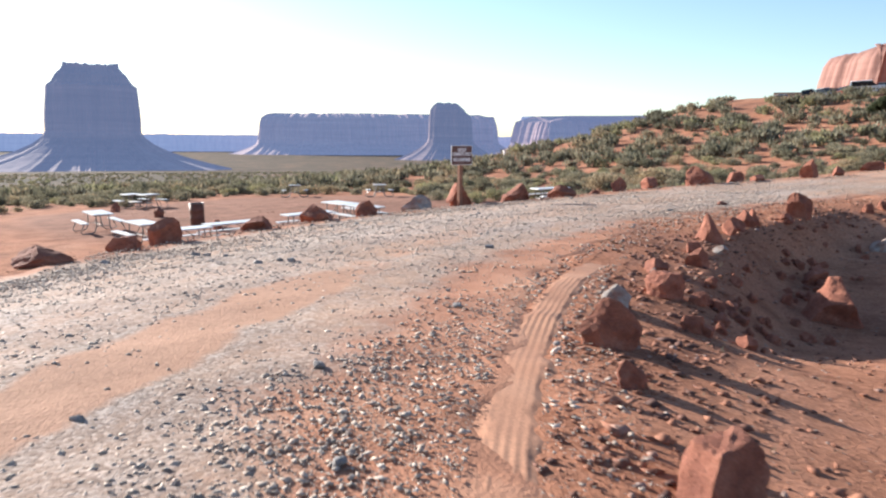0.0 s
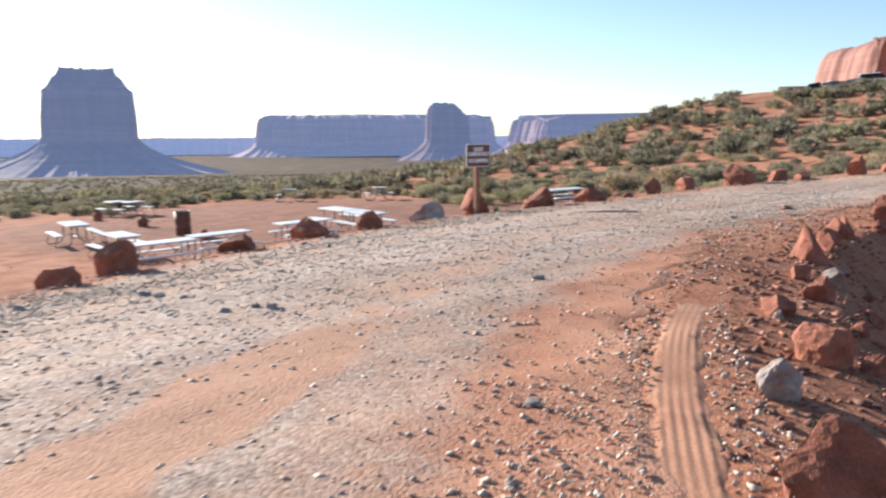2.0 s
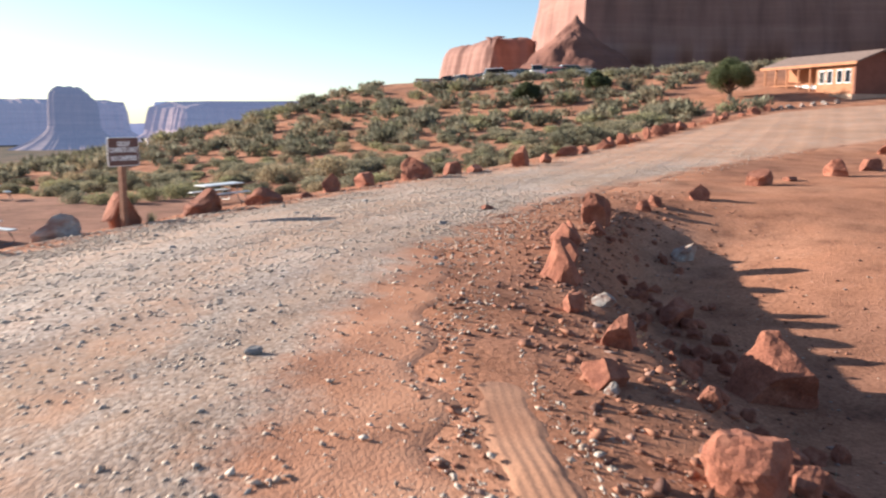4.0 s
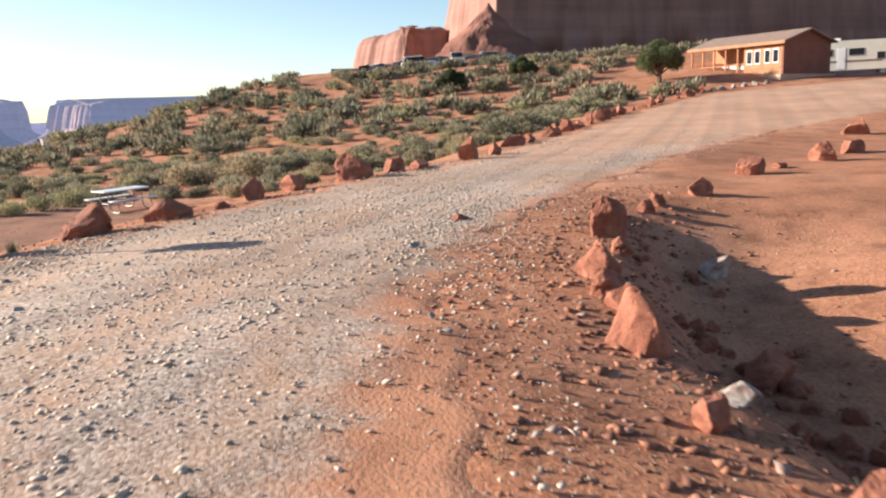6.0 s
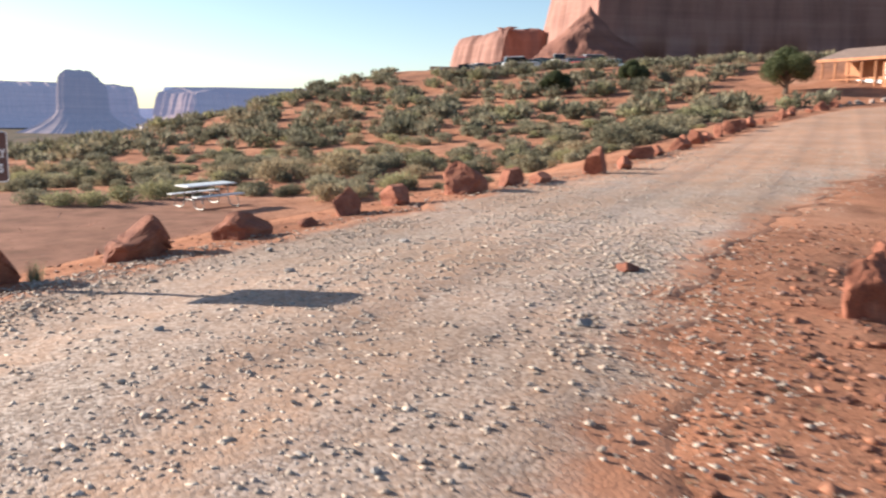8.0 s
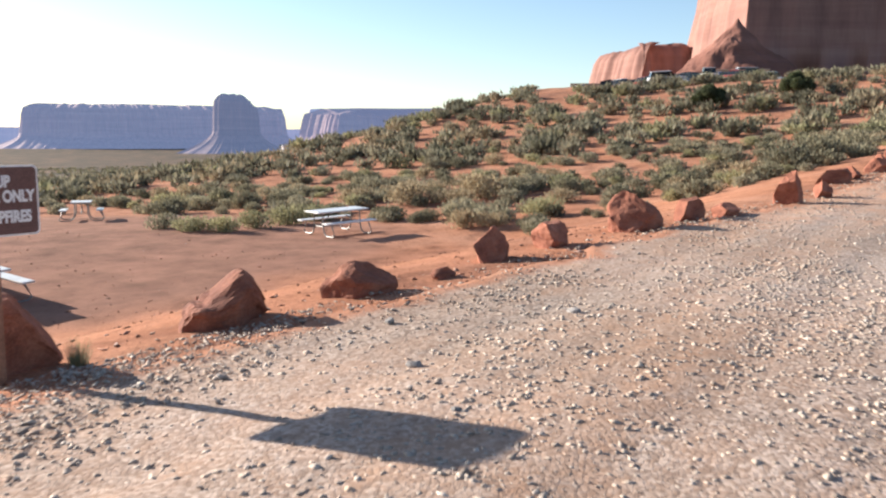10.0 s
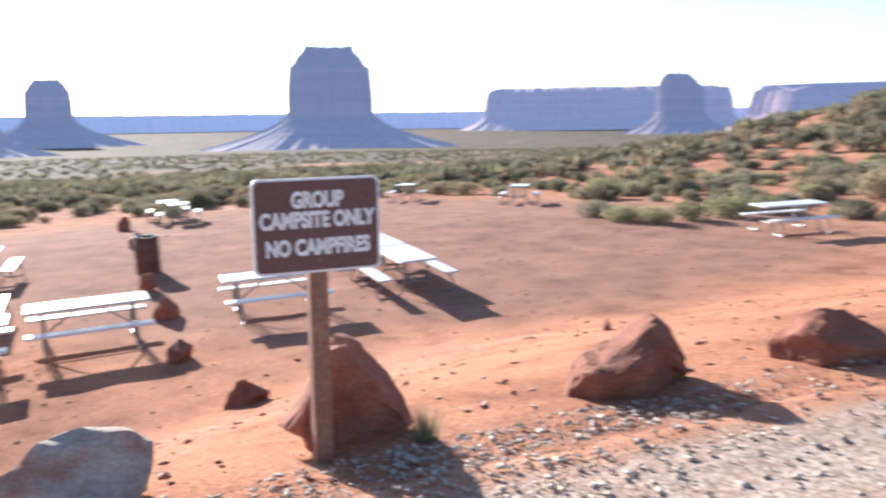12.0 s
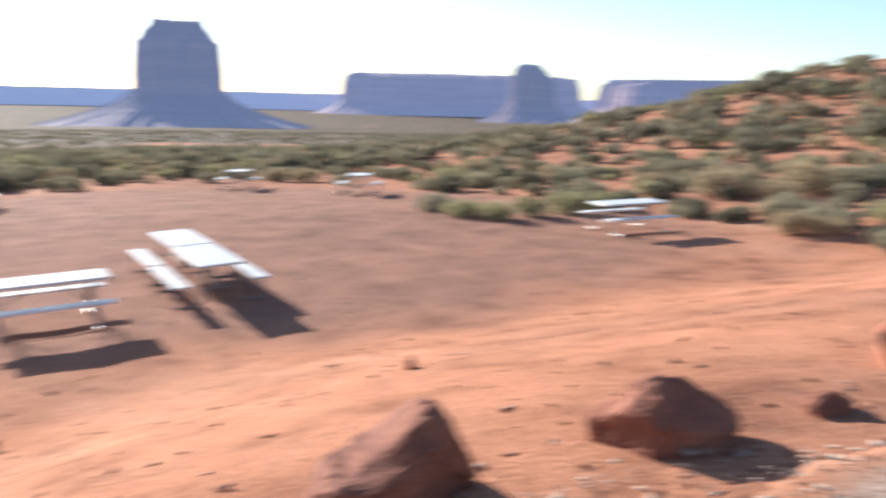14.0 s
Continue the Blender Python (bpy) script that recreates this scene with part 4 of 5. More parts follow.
def build_motorhome():
    r = thing("motorhome", "cream and white motorhome parked beside the store", "motorhome", "motorhomes beside the store")
    shell = [(-3.6, 0.6), (3.5, 0.6), (3.7, 1.15), (2.75, 1.35), (2.5, 2.0), (3.3, 2.15), (3.35, 2.85), (2.7, 3.1), (-3.5, 3.15), (-3.65, 2.9)]
    part("shell", prism(bmesh.new(), shell, -1.15, 1.15), CREAM, r)
    part("stripe", box(bmesh.new(), -0.6, -1.16, 1.35, 5.6, 0.02, 0.16), ROOFING, r, "brown side stripe")
    for x, w, z in ((-2.2, 1.0, 2.15), (0.2, 1.2, 2.15), (2.1, 0.6, 1.75)):
        win = part("window", box(bmesh.new(), x, -1.16, z, w, 0.04, 0.55, 0.015), GLASS, r, "dark side window")
        part("frame", box(bmesh.new(), x, -1.155, z - 0.32, w + 0.1, 0.05, 0.05), STEEL, win)
    d = part("door", box(bmesh.new(), -1.0, -1.165, 1.6, 0.65, 0.03, 1.8, 0.01), WHITE, r, "white side door")
    part("handle", box(bmesh.new(), -0.78, -1.19, 1.5, 0.05, 0.04, 0.12), STEEL, d)
    part("roof_box", box(bmesh.new(), -1.5, 0, 3.25, 0.9, 0.8, 0.24, 0.05), WHITE, r, "white rooftop air unit")
    part("windscreen", box(bmesh.new(), 2.68, 0, 1.68, 0.06, 1.9, 0.6), GLASS, r)
    for x in (-2.0, 2.3):
        for y in (-1.0, 1.0):
            wheel(r, x, y, 0.4)
    return r


rv = build_motorhome()
rv.matrix_basis = stand(70.0, 58.5, -53)
copy_thing(rv, stand(69.0, 64.5, -50))
part_wall = thing("low_wall", "tan stucco wall below the far cliff", "wall", kind="structure")
for deg, dist, w, h in ((23.4, 150, 12, 2.4), (26.6, 152, 16, 1.8), (30.6, 155, 9, 3.0)):
    x, y = at_bearing(deg, dist)
    o = part("wall_block", box(bmesh.new(), 0, 0, h / 2 - 0.5, w, 5, h + 1.0, 0.05), ADOBE, part_wall)
    o.matrix_world = pose(x, y, ground_at(x, y), 0, 0, -deg)


# ---- juniper beside the store road ----
def build_tree(x, y, high, seed, label):
    rng = random.Random(seed)
    t = thing("juniper_tree", label, "tree")
    t.matrix_world = pose(x, y, ground_at(x, y) - 0.05)
    bm = bmesh.new()
    tips = []
    tube(bm, [(0, 0, 0), (0.08, 0.02, 0.35 * high), (0.0, 0.1, 0.5 * high)], [0.22, 0.17, 0.12], 9)
    for k in range(9):
        a = 2.4 * k + rng.uniform(-0.3, 0.3)
        r = rng.uniform(0.32, 0.52) * high
        h0 = rng.uniform(0.12, 0.32) * high
        tip = (r * math.cos(a), r * math.sin(a), h0 + rng.uniform(0.12, 0.4) * high)
        tube(bm, [(0.03, 0.03, h0), (0.5 * tip[0], 0.5 * tip[1], 0.55 * h0 + 0.45 * tip[2]), tip], [0.09, 0.06, 0.025], 6)
        tips.append(tip)
    tips += [(0, 0, 0.8 * high), (0.1 * high, 0.05, 0.72 * high), (-0.12 * high, 0.0, 0.75 * high)]
    part("trunk", bm, BARK, t, "twisted grey-brown trunk and limbs")
    pos, tris = [], []
    for tip in tips:
        for _ in range(1500):
            v = Vector((rng.gauss(0, 1), rng.gauss(0, 1), rng.gauss(0, 0.8)))
            v = v.normalized() * (rng.random() ** 0.4) * 0.24 * high
            p = Vector(tip) + v
            a, b = Vector((rng.uniform(-1, 1), rng.uniform(-1, 1), rng.uniform(-1, 1))).normalized() * 0.075, Vector((rng.uniform(-1, 1), rng.uniform(-1, 1), rng.uniform(-1, 1))).normalized() * 0.075
            n0 = len(pos)
            pos += [p - a, p + a, p + b]
            tris.append((n0, n0 + 1, n0 + 2))
    me = bpy.data.meshes.new("crown")
    me.from_pydata(pos, [], tris)
    me.materials.append(JUNIPER)
    c = new("crown", me)
    c.parent = t


build_tree(46.6, 58.0, 3.2, 3, "dense round juniper tree beside the store road")
build_tree(38, 74, 1.9, 5, "small dark juniper on the scrubby hill")
build_tree(44, 72, 2.0, 8, "small thin juniper on the scrubby hill")


# ---- shrubs ----
def shrub_mesh(name, seed, mat, leaves, leaf, flat=0.75):
    """Many small blades round a low uneven dome, with bare twigs below. About 1 m wide."""
    rng = random.Random(seed)
    pos, tris = [], []
    lobes = [(rng.uniform(-0.2, 0.2), rng.uniform(-0.2, 0.2), rng.uniform(0.12, 0.26), rng.uniform(0.24, 0.34)) for _ in range(7)]
    for _ in range(leaves):
        lx, ly, lz, lr = rng.choice(lobes)
        v = Vector((rng.gauss(0, 1), rng.gauss(0, 1), rng.gauss(0, 1))).normalized() * lr * rng.random() ** 0.35
        p = Vector((lx + v.x, ly + v.y, max(0.02, (lz + v.z) * flat + 0.06)))
        up = Vector((v.x * 1.2 + rng.uniform(-0.4, 0.4), v.y * 1.2 + rng.uniform(-0.4, 0.4), 0.5 + rng.uniform(0, 0.5))).normalized()
        side = up.cross(Vector((rng.uniform(-1, 1), rng.uniform(-1, 1), 0.1))).normalized()
        s = leaf * rng.uniform(0.6, 1.3)
        n0 = len(pos)
        pos += [p - side * s * 0.5, p + side * s * 0.5, p + up * s * 1.9]
        tris.append((n0, n0 + 1, n0 + 2))
    for _ in range(14):
        a = rng.uniform(0, 6.28)
        r = rng.uniform(0.1, 0.35)
        n0 = len(pos)
        pos += [Vector((0.02, 0, -0.05)), Vector((-0.02, 0, -0.05)), Vector((r * math.cos(a), r * math.sin(a), 0.3))]
        tris.append((n0, n0 + 1, n0 + 2))
    me = bpy.data.meshes.new(name)
    me.from_pydata(pos, [], tris)
    me.materials.append(mat)
    return me, np.array(pos), np.array(tris)


SHRUB_KINDS = [("sagebrush", SAGE, "grey-green sagebrush on red sand"), ("brush", DARK_LEAF, "dark green brush on red sand"), ("rabbitbrush", YELLOW_LEAF, "yellow-green rabbitbrush on red sand"), ("dry_brush", DRY_LEAF, "dry straw-coloured brush on red sand")]
SHRUBS = [[shrub_mesh(n, 100 + 10 * k + j, m, 1100, 0.034) for j in range(3)] for k, (n, m, _) in enumerate(SHRUB_KINDS)]
THIN = [shrub_mesh("scrub", 200 + k, m, 110, 0.10) for k, (n, m, _) in enumerate(SHRUB_KINDS)]


def scrub_spots(count, seed, near, far, lo, hi):
    """Places for shrubs by bearing and distance, off the road, the camp floor and the bare sand beside them."""
    g = np.random.default_rng(seed)
    th = np.radians(g.uniform(lo, hi, count))
    r = np.sqrt(g.uniform(near ** 2, far ** 2, count))
    x, y = r * np.sin(th) + 1, r * np.cos(th) + 8
    camp = ((x + 6) / 15) ** 2 + ((y - 36) / 20) ** 2 > 1 + 0.25 * wave(x, y, 0.5, 2)
    d_out, d_in = from_line(x, y, COARSE_OUT), -from_line(x, y, COARSE_IN)
    s = (x - 1) * U[0] + (y - 21) * U[1]
    sand = np.interp(s, [-20, 0, 10, 17, 26, 60], [10, 16, 16, 8, 3.0, 1.4])
    clump = wave(x, y, 0.23, 3.3) + 0.6 * wave(x, y, 0.61, 1.1) + g.uniform(-0.7, 0.7, count)
    bare = ((x + 55) / 26) ** 2 + ((y - 195) / 16) ** 2 < 1
    ok = camp & ~bare & (d_out > sand) & (clump > -0.38)
    return x[ok], y[ok], g


def plant(x, y, kind, size, rng):
    name, _, label = SHRUB_KINDS[kind]
    ob = new(name, SHRUBS[kind][rng.randrange(3)][0])
    ob.matrix_world = pose(x, y, ground_at(x, y) - 0.03, 0, 0, rng.uniform(0, 360)) @ Matrix.Diagonal((size * rng.uniform(0.9, 1.25), size * rng.uniform(0.9, 1.2), size * rng.uniform(0.75, 1.05), 1))
    return tagged(ob, label, "shrub", "desert shrubs on the hillside")


rng = random.Random(12)
# the large dark bushes and the pale row beside the uphill road
for x, y, kind, size in ((22.0, 42.3, 1, 2.7), (24.6, 43.8, 1, 2.4), (27.2, 45.2, 1, 1.9), (33.5, 51.6, 2, 2.8), (35.6, 53.0, 0, 2.8), (31.0, 50.2, 0, 2.4), (7.9, 44.6, 1, 1.5), (9.9, 43.2, 0, 1.3), (9.5, 48.6, 3, 2.2), (12.1, 48.2, 3, 2.3), (13.6, 48.9, 0, 2.0), (14.9, 49.4, 0, 1.9), (16.0, 48.4, 2, 1.7), (11.0, 47.4, 3, 1.8),
                         (1.4, 43.8, 2, 1.5), (2.4, 43.2, 2, 1.4), (3.3, 43.9, 2, 1.5), (4.4, 45.0, 2, 1.6), (0.4, 45.0, 0, 1.4), (5.6, 46.0, 2, 1.4), (11.0, 38.6, 1, 1.0), (18.0, 41.0, 0, 1.3), (19.5, 45.0, 1, 1.8)):
    plant(x, y, kind, size, rng)
xs, ys, g = scrub_spots(2100, 5, 22, 58, -45, 52)
for k, (x, y) in enumerate(zip(xs, ys)):
    if k >= 280:
        break
    plant(x, y, rng.choices((0, 1, 2, 3), (5, 5, 1.5, 2))[0], rng.uniform(0.6, 1.8), rng)


def scrub_stuff(name, label, spots, lo, hi, seed, protos):
    x, y = spots
    g = np.random.default_rng(seed)
    kinds = g.choice(4, len(x), p=(0.38, 0.36, 0.12, 0.14))
    z = land(x, y)
    pos, tris, mats, n0 = [], [], [], 0
    for k in range(4):
        for i in np.flatnonzero(kinds == k):
            p, t = protos[k][1], protos[k][2]
            a, s = g.uniform(0, 6.28), g.uniform(lo, hi)
            c, d = math.cos(a) * s, math.sin(a) * s
            pos.append(np.stack([p[:, 0] * c - p[:, 1] * d + x[i], p[:, 0] * d + p[:, 1] * c + y[i], p[:, 2] * s * 0.9 + z[i] - 0.03], -1))
            tris.append(t + n0)
            mats.append(np.full(len(t), k))
            n0 += len(p)
    pos, tris, mats = np.concatenate(pos), np.concatenate(tris), np.concatenate(mats)
    me = bpy.data.meshes.new(name)
    me.vertices.add(len(pos))
    me.vertices.foreach_set("co", pos.ravel())
    me.loops.add(tris.size)
    me.loops.foreach_set("vertex_index", tris.ravel())
    me.polygons.add(len(tris))
    me.polygons.foreach_set("loop_start", np.arange(len(tris)) * 3)
    me.polygons.foreach_set("loop_total", np.full(len(tris), 3))
    me.polygons.foreach_set("material_index", mats)
    for _, m, _ in SHRUB_KINDS:
        me.materials.append(m)
    me.update(calc_edges=True)
    tagged(new(name, me), label, "shrubs", kind="stuff")


DENSE = [shrub_mesh("scrub", 300 + k, m, 360, 0.06) for k, (n, m, _) in enumerate(SHRUB_KINDS)]
scrub_stuff("hillside_scrub", "grey-green desert scrub thick over the red hillside", (xs[280:], ys[280:]), 0.6, 1.45, 3, DENSE)
x2, y2, _ = scrub_spots(5200, 9, 58, 135, -60, 48)
keep = ~((np.hypot(x2, y2 - 8) > 98) & (np.degrees(np.arctan2(x2, y2 - 8)) > 20)) & (np.hypot(x2 - 54, y2 - 57) > 11) & (np.hypot(x2 - 72, y2 - 60) > 14)
x2, y2 = x2[keep], y2[keep]
scrub_stuff("far_scrub", "dark tufts of scrub over the far slopes", (x2, y2), 0.9, 2.4, 4, THIN)
x3, y3, _ = scrub_spots(6500, 10, 135, 620, -75, 14)
scrub_stuff("plain_scrub", "scattered dark scrub on the valley plain", (x3, y3), 0.8, 2.2, 6, THIN)
# grass tuft at the foot of the boulder
rngt = random.Random(2)
bm = bmesh.new()
for _ in range(160):
    a, r = rngt.uniform(0, 6.28), rngt.uniform(0, 0.09)
    b = Vector((r * math.cos(a), r * math.sin(a), 0))
    tip = b * rngt.uniform(1.4, 2.6) + Vector((0, 0, rngt.uniform(0.14, 0.34)))
    side = Vector((math.sin(a), -math.cos(a), 0)) * 0.004
    f = [bm.verts.new(v) for v in (b - side, b + side, tip)]
    bm.faces.new(f)
tuft = part("grass_tuft", bm, YELLOW_LEAF)
tuft.matrix_world = pose(1.46, 22.34, ground_at(1.46, 22.34) - 0.01) @ Matrix.Diagonal((0.8, 0.8, 0.8, 1))
tagged(tuft, "pale yellow-green grass tuft beside the boulder", "grass")


# ---- tyre track pressed into the sand of the shoulder ----
def build_track():
    line = resample([(0.72, 3.6), (0.86, 5.2), (1.01, 6.28), (1.25, 7.6), (1.5, 8.7), (1.8, 9.8), (2.17, 10.9), (2.75, 12.2)], 420)
    tan = np.gradient(line, axis=0)
    tan /= np.linalg.norm(tan, axis=1)[:, None]
    side = np.stack([tan[:, 1], -tan[:, 0]], -1)
    w = np.linspace(-0.22, 0.22, 89)
    xs = line[:, :1] + side[:, :1] * w
    ys = line[:, 1:] + side[:, 1:] * w
    run = np.r_[0, np.cumsum(np.hypot(*np.diff(line, axis=0).T))][:, None]
    ribs = 0.0016 * np.cos(w * 2 * np.pi / 0.052)[None, :] + 0.0012 * np.sign(np.sin(run * 2 * np.pi / 0.07)) * (np.abs(w) > 0.1)[None, :]
    ribs = ribs * (0.55 + 0.6 * wave(xs, ys, 1.7, 3.0))
    edge = smooth(0.22, 0.09, np.abs(w) + 0.035 * wave(xs, ys, 5.0, 1.0) + 0.02 * wave(xs, ys, 17.0, 2.0))
    ends = np.minimum(smooth(0, 40, np.arange(420)), smooth(419, 330, np.arange(420)))[:, None]
    zs = land(xs, ys) + 0.010 * edge * ends + ribs * edge * ends - 0.012 * (1 - edge * ends)
    tagged(new("tyre_track", grid_mesh("tyre_track", xs, ys, zs, TRACK_SAND)), "ribbed tyre print in smooth orange sand", "tyre track", kind="structure")


build_track()


# ---- loose stones ----
def stone_field(name, label, x, y, size, mat, seed, lift=0.0):
    """Small angular stones lying on the ground, joined."""
    g = np.random.default_rng(seed)
    base = np.array([(1, 0, 0), (0, 1, 0), (-1, 0, 0), (0, -1, 0), (0, 0, 1), (0, 0, -1)], float)
    faces = np.array([(k, (k + 1) % 4, 4) for k in range(4)] + [((k + 1) % 4, k, 5) for k in range(4)])
    n = len(x)
    shape = base[None] * g.uniform(0.7, 1.25, (n, len(base), 1)) + g.normal(0, 0.2, (n, len(base), 3))
    shape = shape * np.stack([g.uniform(0.8, 1.3, n), g.uniform(0.55, 1.0, n), g.uniform(0.28, 0.55, n)], -1)[:, None]
    a, b = g.uniform(0, 6.28, n), g.normal(0, 0.22, n)
    ca, sa = np.cos(a)[:, None], np.sin(a)[:, None]
    px, py, pz = shape[..., 0], shape[..., 1], shape[..., 2]
    px, pz = px * np.cos(b)[:, None] - pz * np.sin(b)[:, None], px * np.sin(b)[:, None] + pz * np.cos(b)[:, None]
    s = size[:, None]
    z = np.concatenate([land(x[k:k + 20000], y[k:k + 20000]) for k in range(0, n, 20000)]) + lift
    co = np.stack([(px * ca - py * sa) * s + x[:, None], (px * sa + py * ca) * s + y[:, None], pz * s + (z + 0.12 * size)[:, None]], -1).reshape(-1, 3)
    tris = (faces[None] + (np.arange(n) * len(base))[:, None, None]).reshape(-1, 3)
    me = bpy.data.meshes.new(name)
    me.vertices.add(len(co))
    me.vertices.foreach_set("co", co.ravel())
    me.loops.add(tris.size)
    me.loops.foreach_set("vertex_index", tris.ravel())
    me.polygons.add(len(tris))
    me.polygons.foreach_set("loop_start", np.arange(len(tris)) * 3)
    me.polygons.foreach_set("loop_total", np.full(len(tris), 3))
    me.materials.append(mat)
    me.update(calc_edges=True)
    return tagged(new(name, me), label, "gravel", kind="stuff")


def stone_material(name, stops):
    m, n, l, b = material(name, 0.85)
    g = n.new("ShaderNodeNewGeometry")
    c = ramp(n, l, g.outputs["Random Per Island"], stops)
    fine = noise_node(n, l, g.outputs["Position"], 60, 3)
    c = mix(n, l, c, ramp(n, l, fine, [(0.3, (0.8, 0.8, 0.8)), (0.7, (1.15, 1.15, 1.15))]), 1.0, "MULTIPLY")
    l.new(c, b.inputs["Base Color"])
    return m


CHIP = stone_material("mixed_grey_gravel", [(0.0, (0.27, 0.21, 0.17)), (0.35, (0.40, 0.325, 0.265)), (0.7, (0.50, 0.415, 0.345)), (0.92, (0.48, 0.34, 0.25)), (1.0, (0.54, 0.47, 0.41))])
RED_CHIP = stone_material("mixed_red_stone", [(0.0, (0.10, 0.05, 0.04)), (0.45, (0.24, 0.10, 0.06)), (0.9, (0.36, 0.16, 0.095)), (1.0, (0.30, 0.22, 0.19))])


def scatter(count, seed, x0, x1, y0, y1, keep, lo, hi, power=3.0):
    g = np.random.default_rng(seed)
    x, y = g.uniform(x0, x1, count), g.uniform(y0, y1, count)
    ok = np.concatenate([keep(from_line(a, b, COARSE_OUT), -from_line(a, b, COARSE_IN), a, b, g) for a, b in ((x[k:k + 20000], y[k:k + 20000]) for k in range(0, count, 20000))])
    size = lo + (hi - lo) * g.random(count) ** power
    return x[ok], y[ok], size[ok]


TRACK = resample([(0.72, 3.6), (0.86, 5.2), (1.01, 6.28), (1.25, 7.6), (1.5, 8.7), (1.8, 9.8), (2.17, 10.9), (2.75, 12.2)], 40)


def on_road(do, di, x, y, g):
    thin = 0.55 + 0.75 * wave(x * 0.85 - y * 0.5, (x * 0.5 + y * 0.85) * 0.16, 1.1, 0.6) + 0.25 * wave(x, y, 3.1, 0.2)
    return (do < 0.4) & (di < 0.5) & (g.random(len(x)) < np.clip(thin, 0.12, 1) * np.clip(0.42 - 0.4 * (di + 0.3), 0.2, 1)) & (g.random(len(x)) > 0.85 * worn_at(x, y)) & (np.abs(from_line(x, y, TRACK)) > 0.16)


def on_shoulder(do, di, x, y, g):
    return (di > -0.3) & (di < 6) & (g.random(len(x)) < np.exp(-np.maximum(di, 0) / 2.2)) & (np.abs(from_line(x, y, TRACK)) > 0.15)


def off_outer(do, di, x, y, g):
    return (do > -0.4) & (do < 14) & (g.random(len(x)) < 0.08 + np.exp(-np.maximum(do, 0) / 0.7))


stone_field("road_gravel", "loose grey crushed stone strewn over the road", *scatter(250000, 21, -4, 5, 3, 13, on_road, 0.006, 0.030, 5.6), CHIP, 1, 0.026)
stone_field("road_gravel", "loose grey crushed stone strewn over the road", *scatter(200000, 28, -4, 9, 13, 24, on_road, 0.007, 0.034, 5.2), CHIP, 8, 0.027)
stone_field("road_gravel", "loose grey crushed stone strewn over the road", *scatter(60000, 22, 4, 24, 20, 36, on_road, 0.012, 0.036, 3.5), CHIP, 2, 0.03)
stone_field("shoulder_stones", "red and dark stones littering the bare shoulder", *scatter(42000, 23, -0.5, 12, 3, 22, on_shoulder, 0.006, 0.045, 4.5), RED_CHIP, 3)
stone_field("shoulder_gravel", "grey gravel strayed onto the red shoulder", *scatter(8000, 24, -0.5, 12, 3, 22, on_shoulder, 0.006, 0.022, 3.0), CHIP, 4)
stone_field("edge_stones", "pale and red stones along the road's outer edge", *scatter(30000, 25, -8, 12, 10, 34, off_outer, 0.008, 0.05, 4.0), RED_CHIP, 5)
stone_field("edge_gravel", "grey gravel spilling off the road's outer edge", *scatter(16000, 26, -8, 12, 10, 34, lambda do, di, x, y, g: (do > -0.4) & (do < 2) & (g.random(len(x)) < np.exp(-np.maximum(do, 0) / 0.5)), 0.008, 0.045, 3.0), CHIP, 6)
stone_field("camp_pebbles", "small red and brown stones scattered over the camp floor", *scatter(4200, 27, -14, 12, 22, 46, lambda do, di, x, y, g: do > 0.8, 0.008, 0.045, 4.0), RED_CHIP, 7)
HEAP = resample([(1.7, 4.5), (2.0, 8.2), (3.2, 11.4), (4.6, 14.1), (5.8, 16.1), (7.7, 18.2), (9.8, 19.8)], 40)
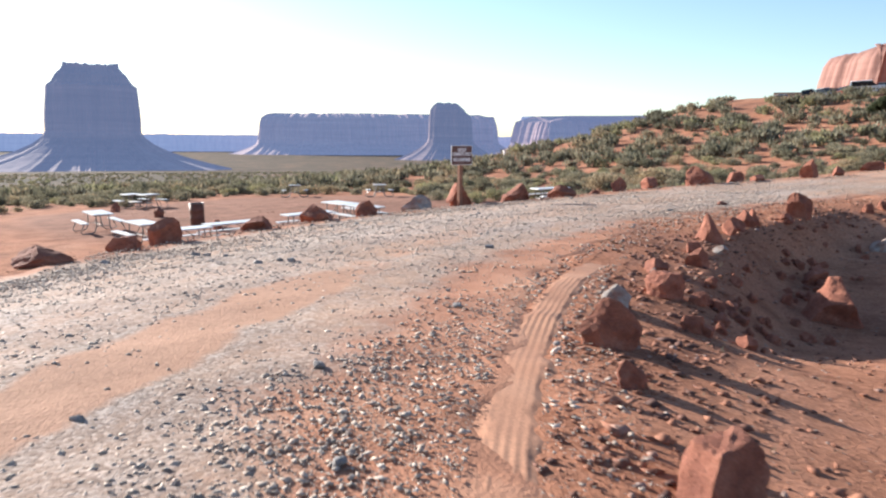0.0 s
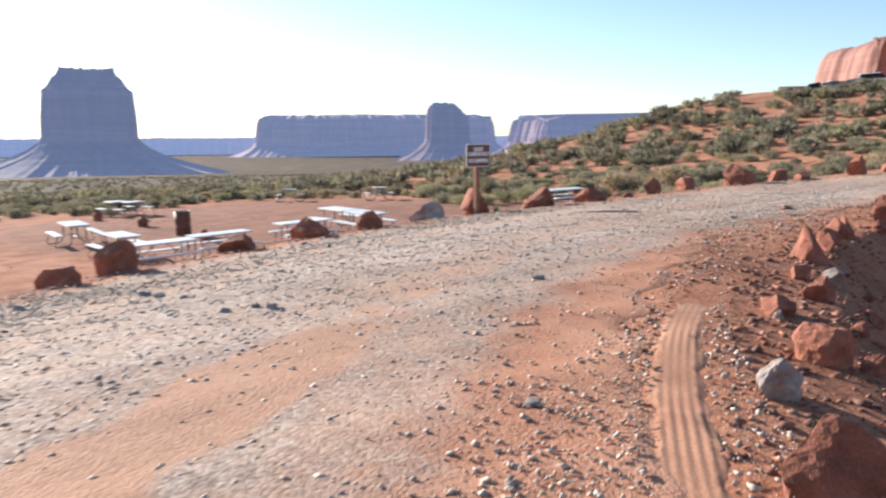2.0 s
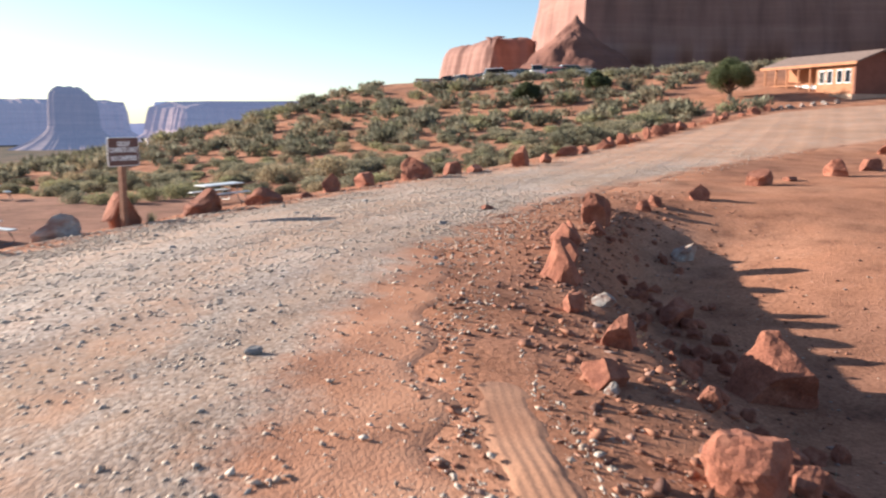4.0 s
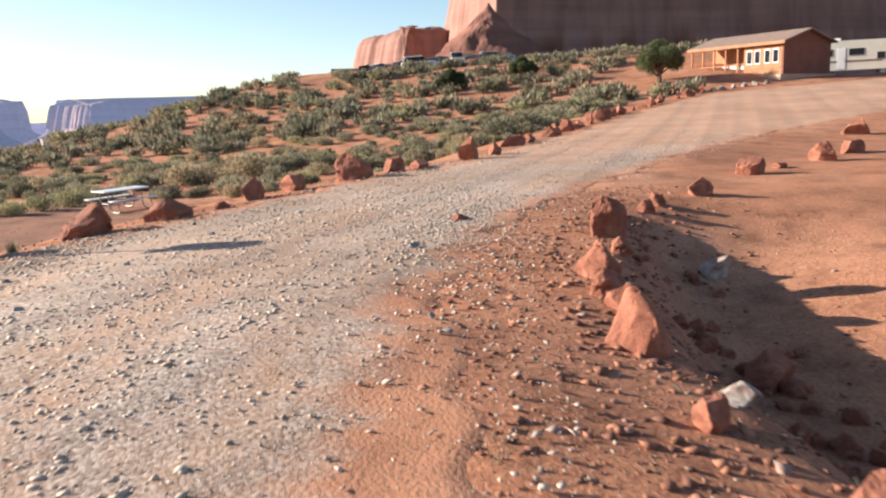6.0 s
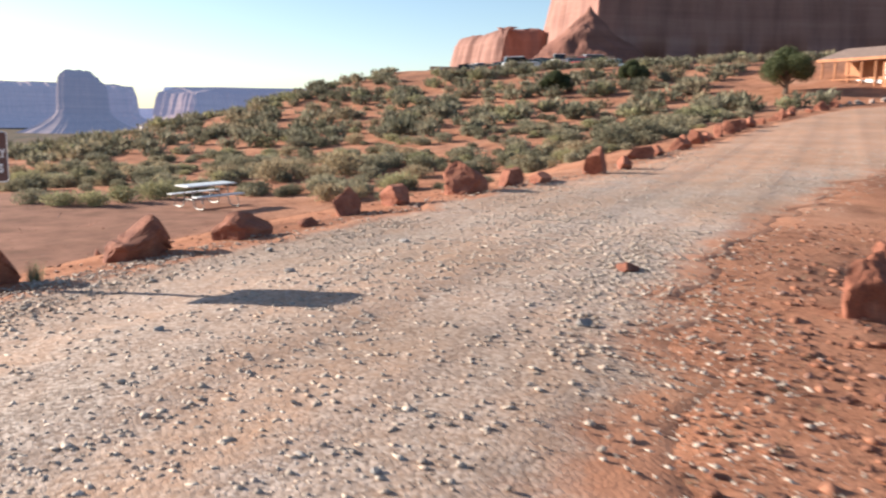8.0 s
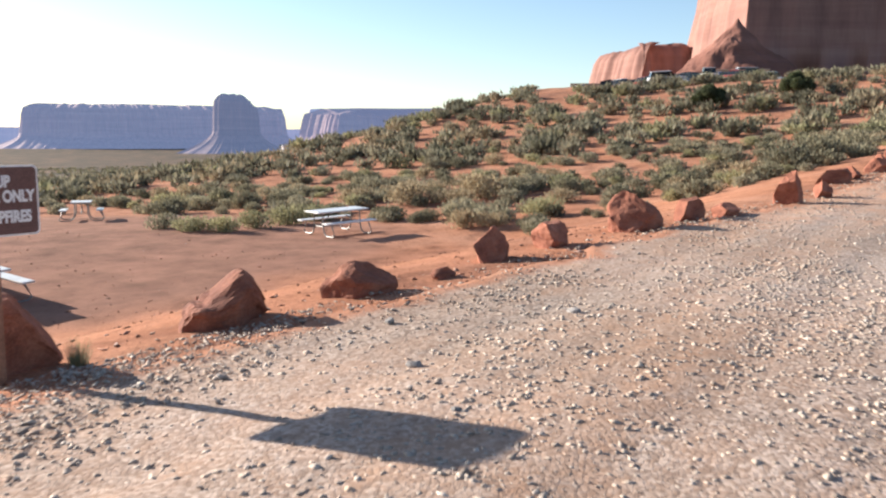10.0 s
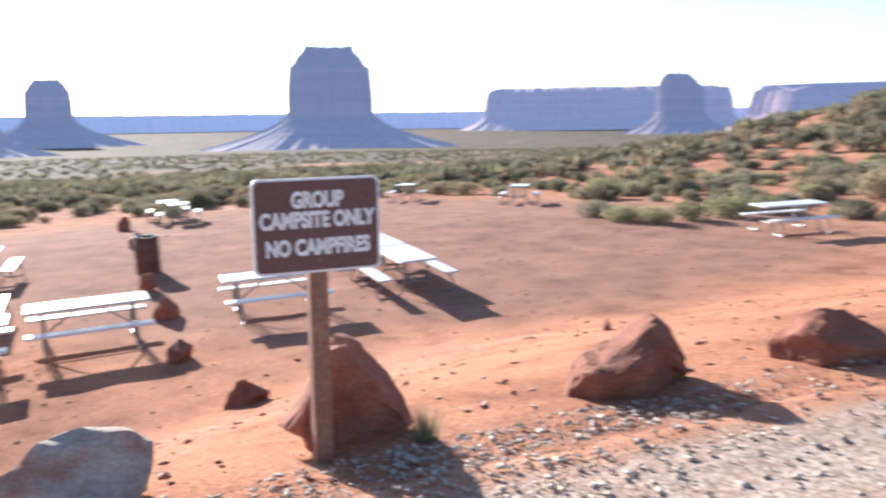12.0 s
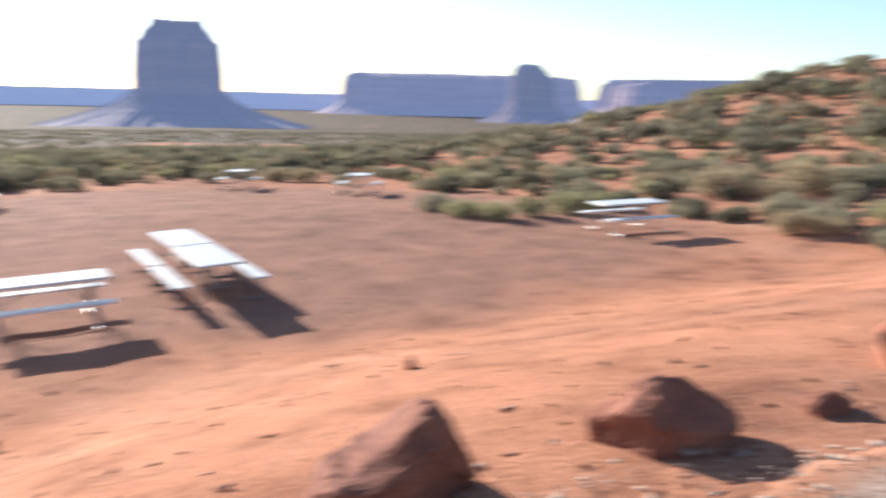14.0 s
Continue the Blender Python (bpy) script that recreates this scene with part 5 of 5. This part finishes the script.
stone_field("heap_rubble", "broken red rubble and clods round the tumbled rocks", *scatter(60000, 29, 0.5, 12, 3.5, 21, lambda do, di, x, y, g: (np.abs(from_line(x, y, TRACK)) > 0.2) & (g.random(len(x)) < 0.4 * np.exp(-(np.abs(from_line(x, y, HEAP)) / 0.6) ** 2)), 0.01, 0.07, 3.6), RED_CHIP, 9)
# stones big enough to pick up
PICK = [rock_mesh("stone", 60 + k, PEBBLE, cuts=5, sub=2) for k in range(4)]
rng = random.Random(31)
for k in range(60):
    w = rng.random() ** 1.5
    x, y = rng.uniform(-3.5, 7), rng.uniform(5, 23)
    if from_line(np.array([x]), np.array([y]), COARSE_OUT)[0] > 0.1 or from_line(np.array([x]), np.array([y]), COARSE_IN)[0] < -0.6:
        continue
    ob = new("stone", PICK[k % 4])
    sz = rng.uniform(0.06, 0.13)
    ob.matrix_world = pose(x, y, ground_at(x, y) + 0.025, rng.uniform(-12, 12), 0, rng.uniform(0, 360)) @ Matrix.Diagonal((sz, sz * 0.75, sz * 0.42, 1))
    tagged(ob, "loose grey stone lying on the gravel road", "stone", "loose stones on the road")

# the white utility box far up the hill
ub = thing("utility_box", "small white utility box standing in the scrub", "utility box")
ub.matrix_world = stand(7.4, 92.0, 20)
part("cabinet", box(bmesh.new(), 0, 0, 0.3, 0.5, 0.35, 0.6, 0.03), WHITE, ub)
part("lid", box(bmesh.new(), 0, 0, 0.63, 0.56, 0.41, 0.06, 0.02), WHITE, ub)


# dry weeds and straw lying on the shoulder
wx, wy, ws = scatter(900, 41, 0.5, 10, 4, 21, on_shoulder, 0.04, 0.12, 2.0)
gw = np.random.default_rng(8)
bm = bmesh.new()
for x, y, w in zip(wx, wy, ws):
    z = ground_at(x, y)
    for _ in range(6):
        a = gw.uniform(0, 6.28)
        foot = Vector((x + gw.normal(0, 0.02), y + gw.normal(0, 0.02), z))
        tip = foot + Vector((math.cos(a) * w, math.sin(a) * w, w * gw.uniform(0.1, 0.9)))
        side = Vector((-math.sin(a), math.cos(a), 0)) * 0.0025
        bm.faces.new([bm.verts.new(v) for v in (foot - side, foot + side, tip)])
tagged(part("dry_weeds", bm, DRY_LEAF), "pale dry weeds and straw on the bare shoulder", "weeds", kind="stuff")
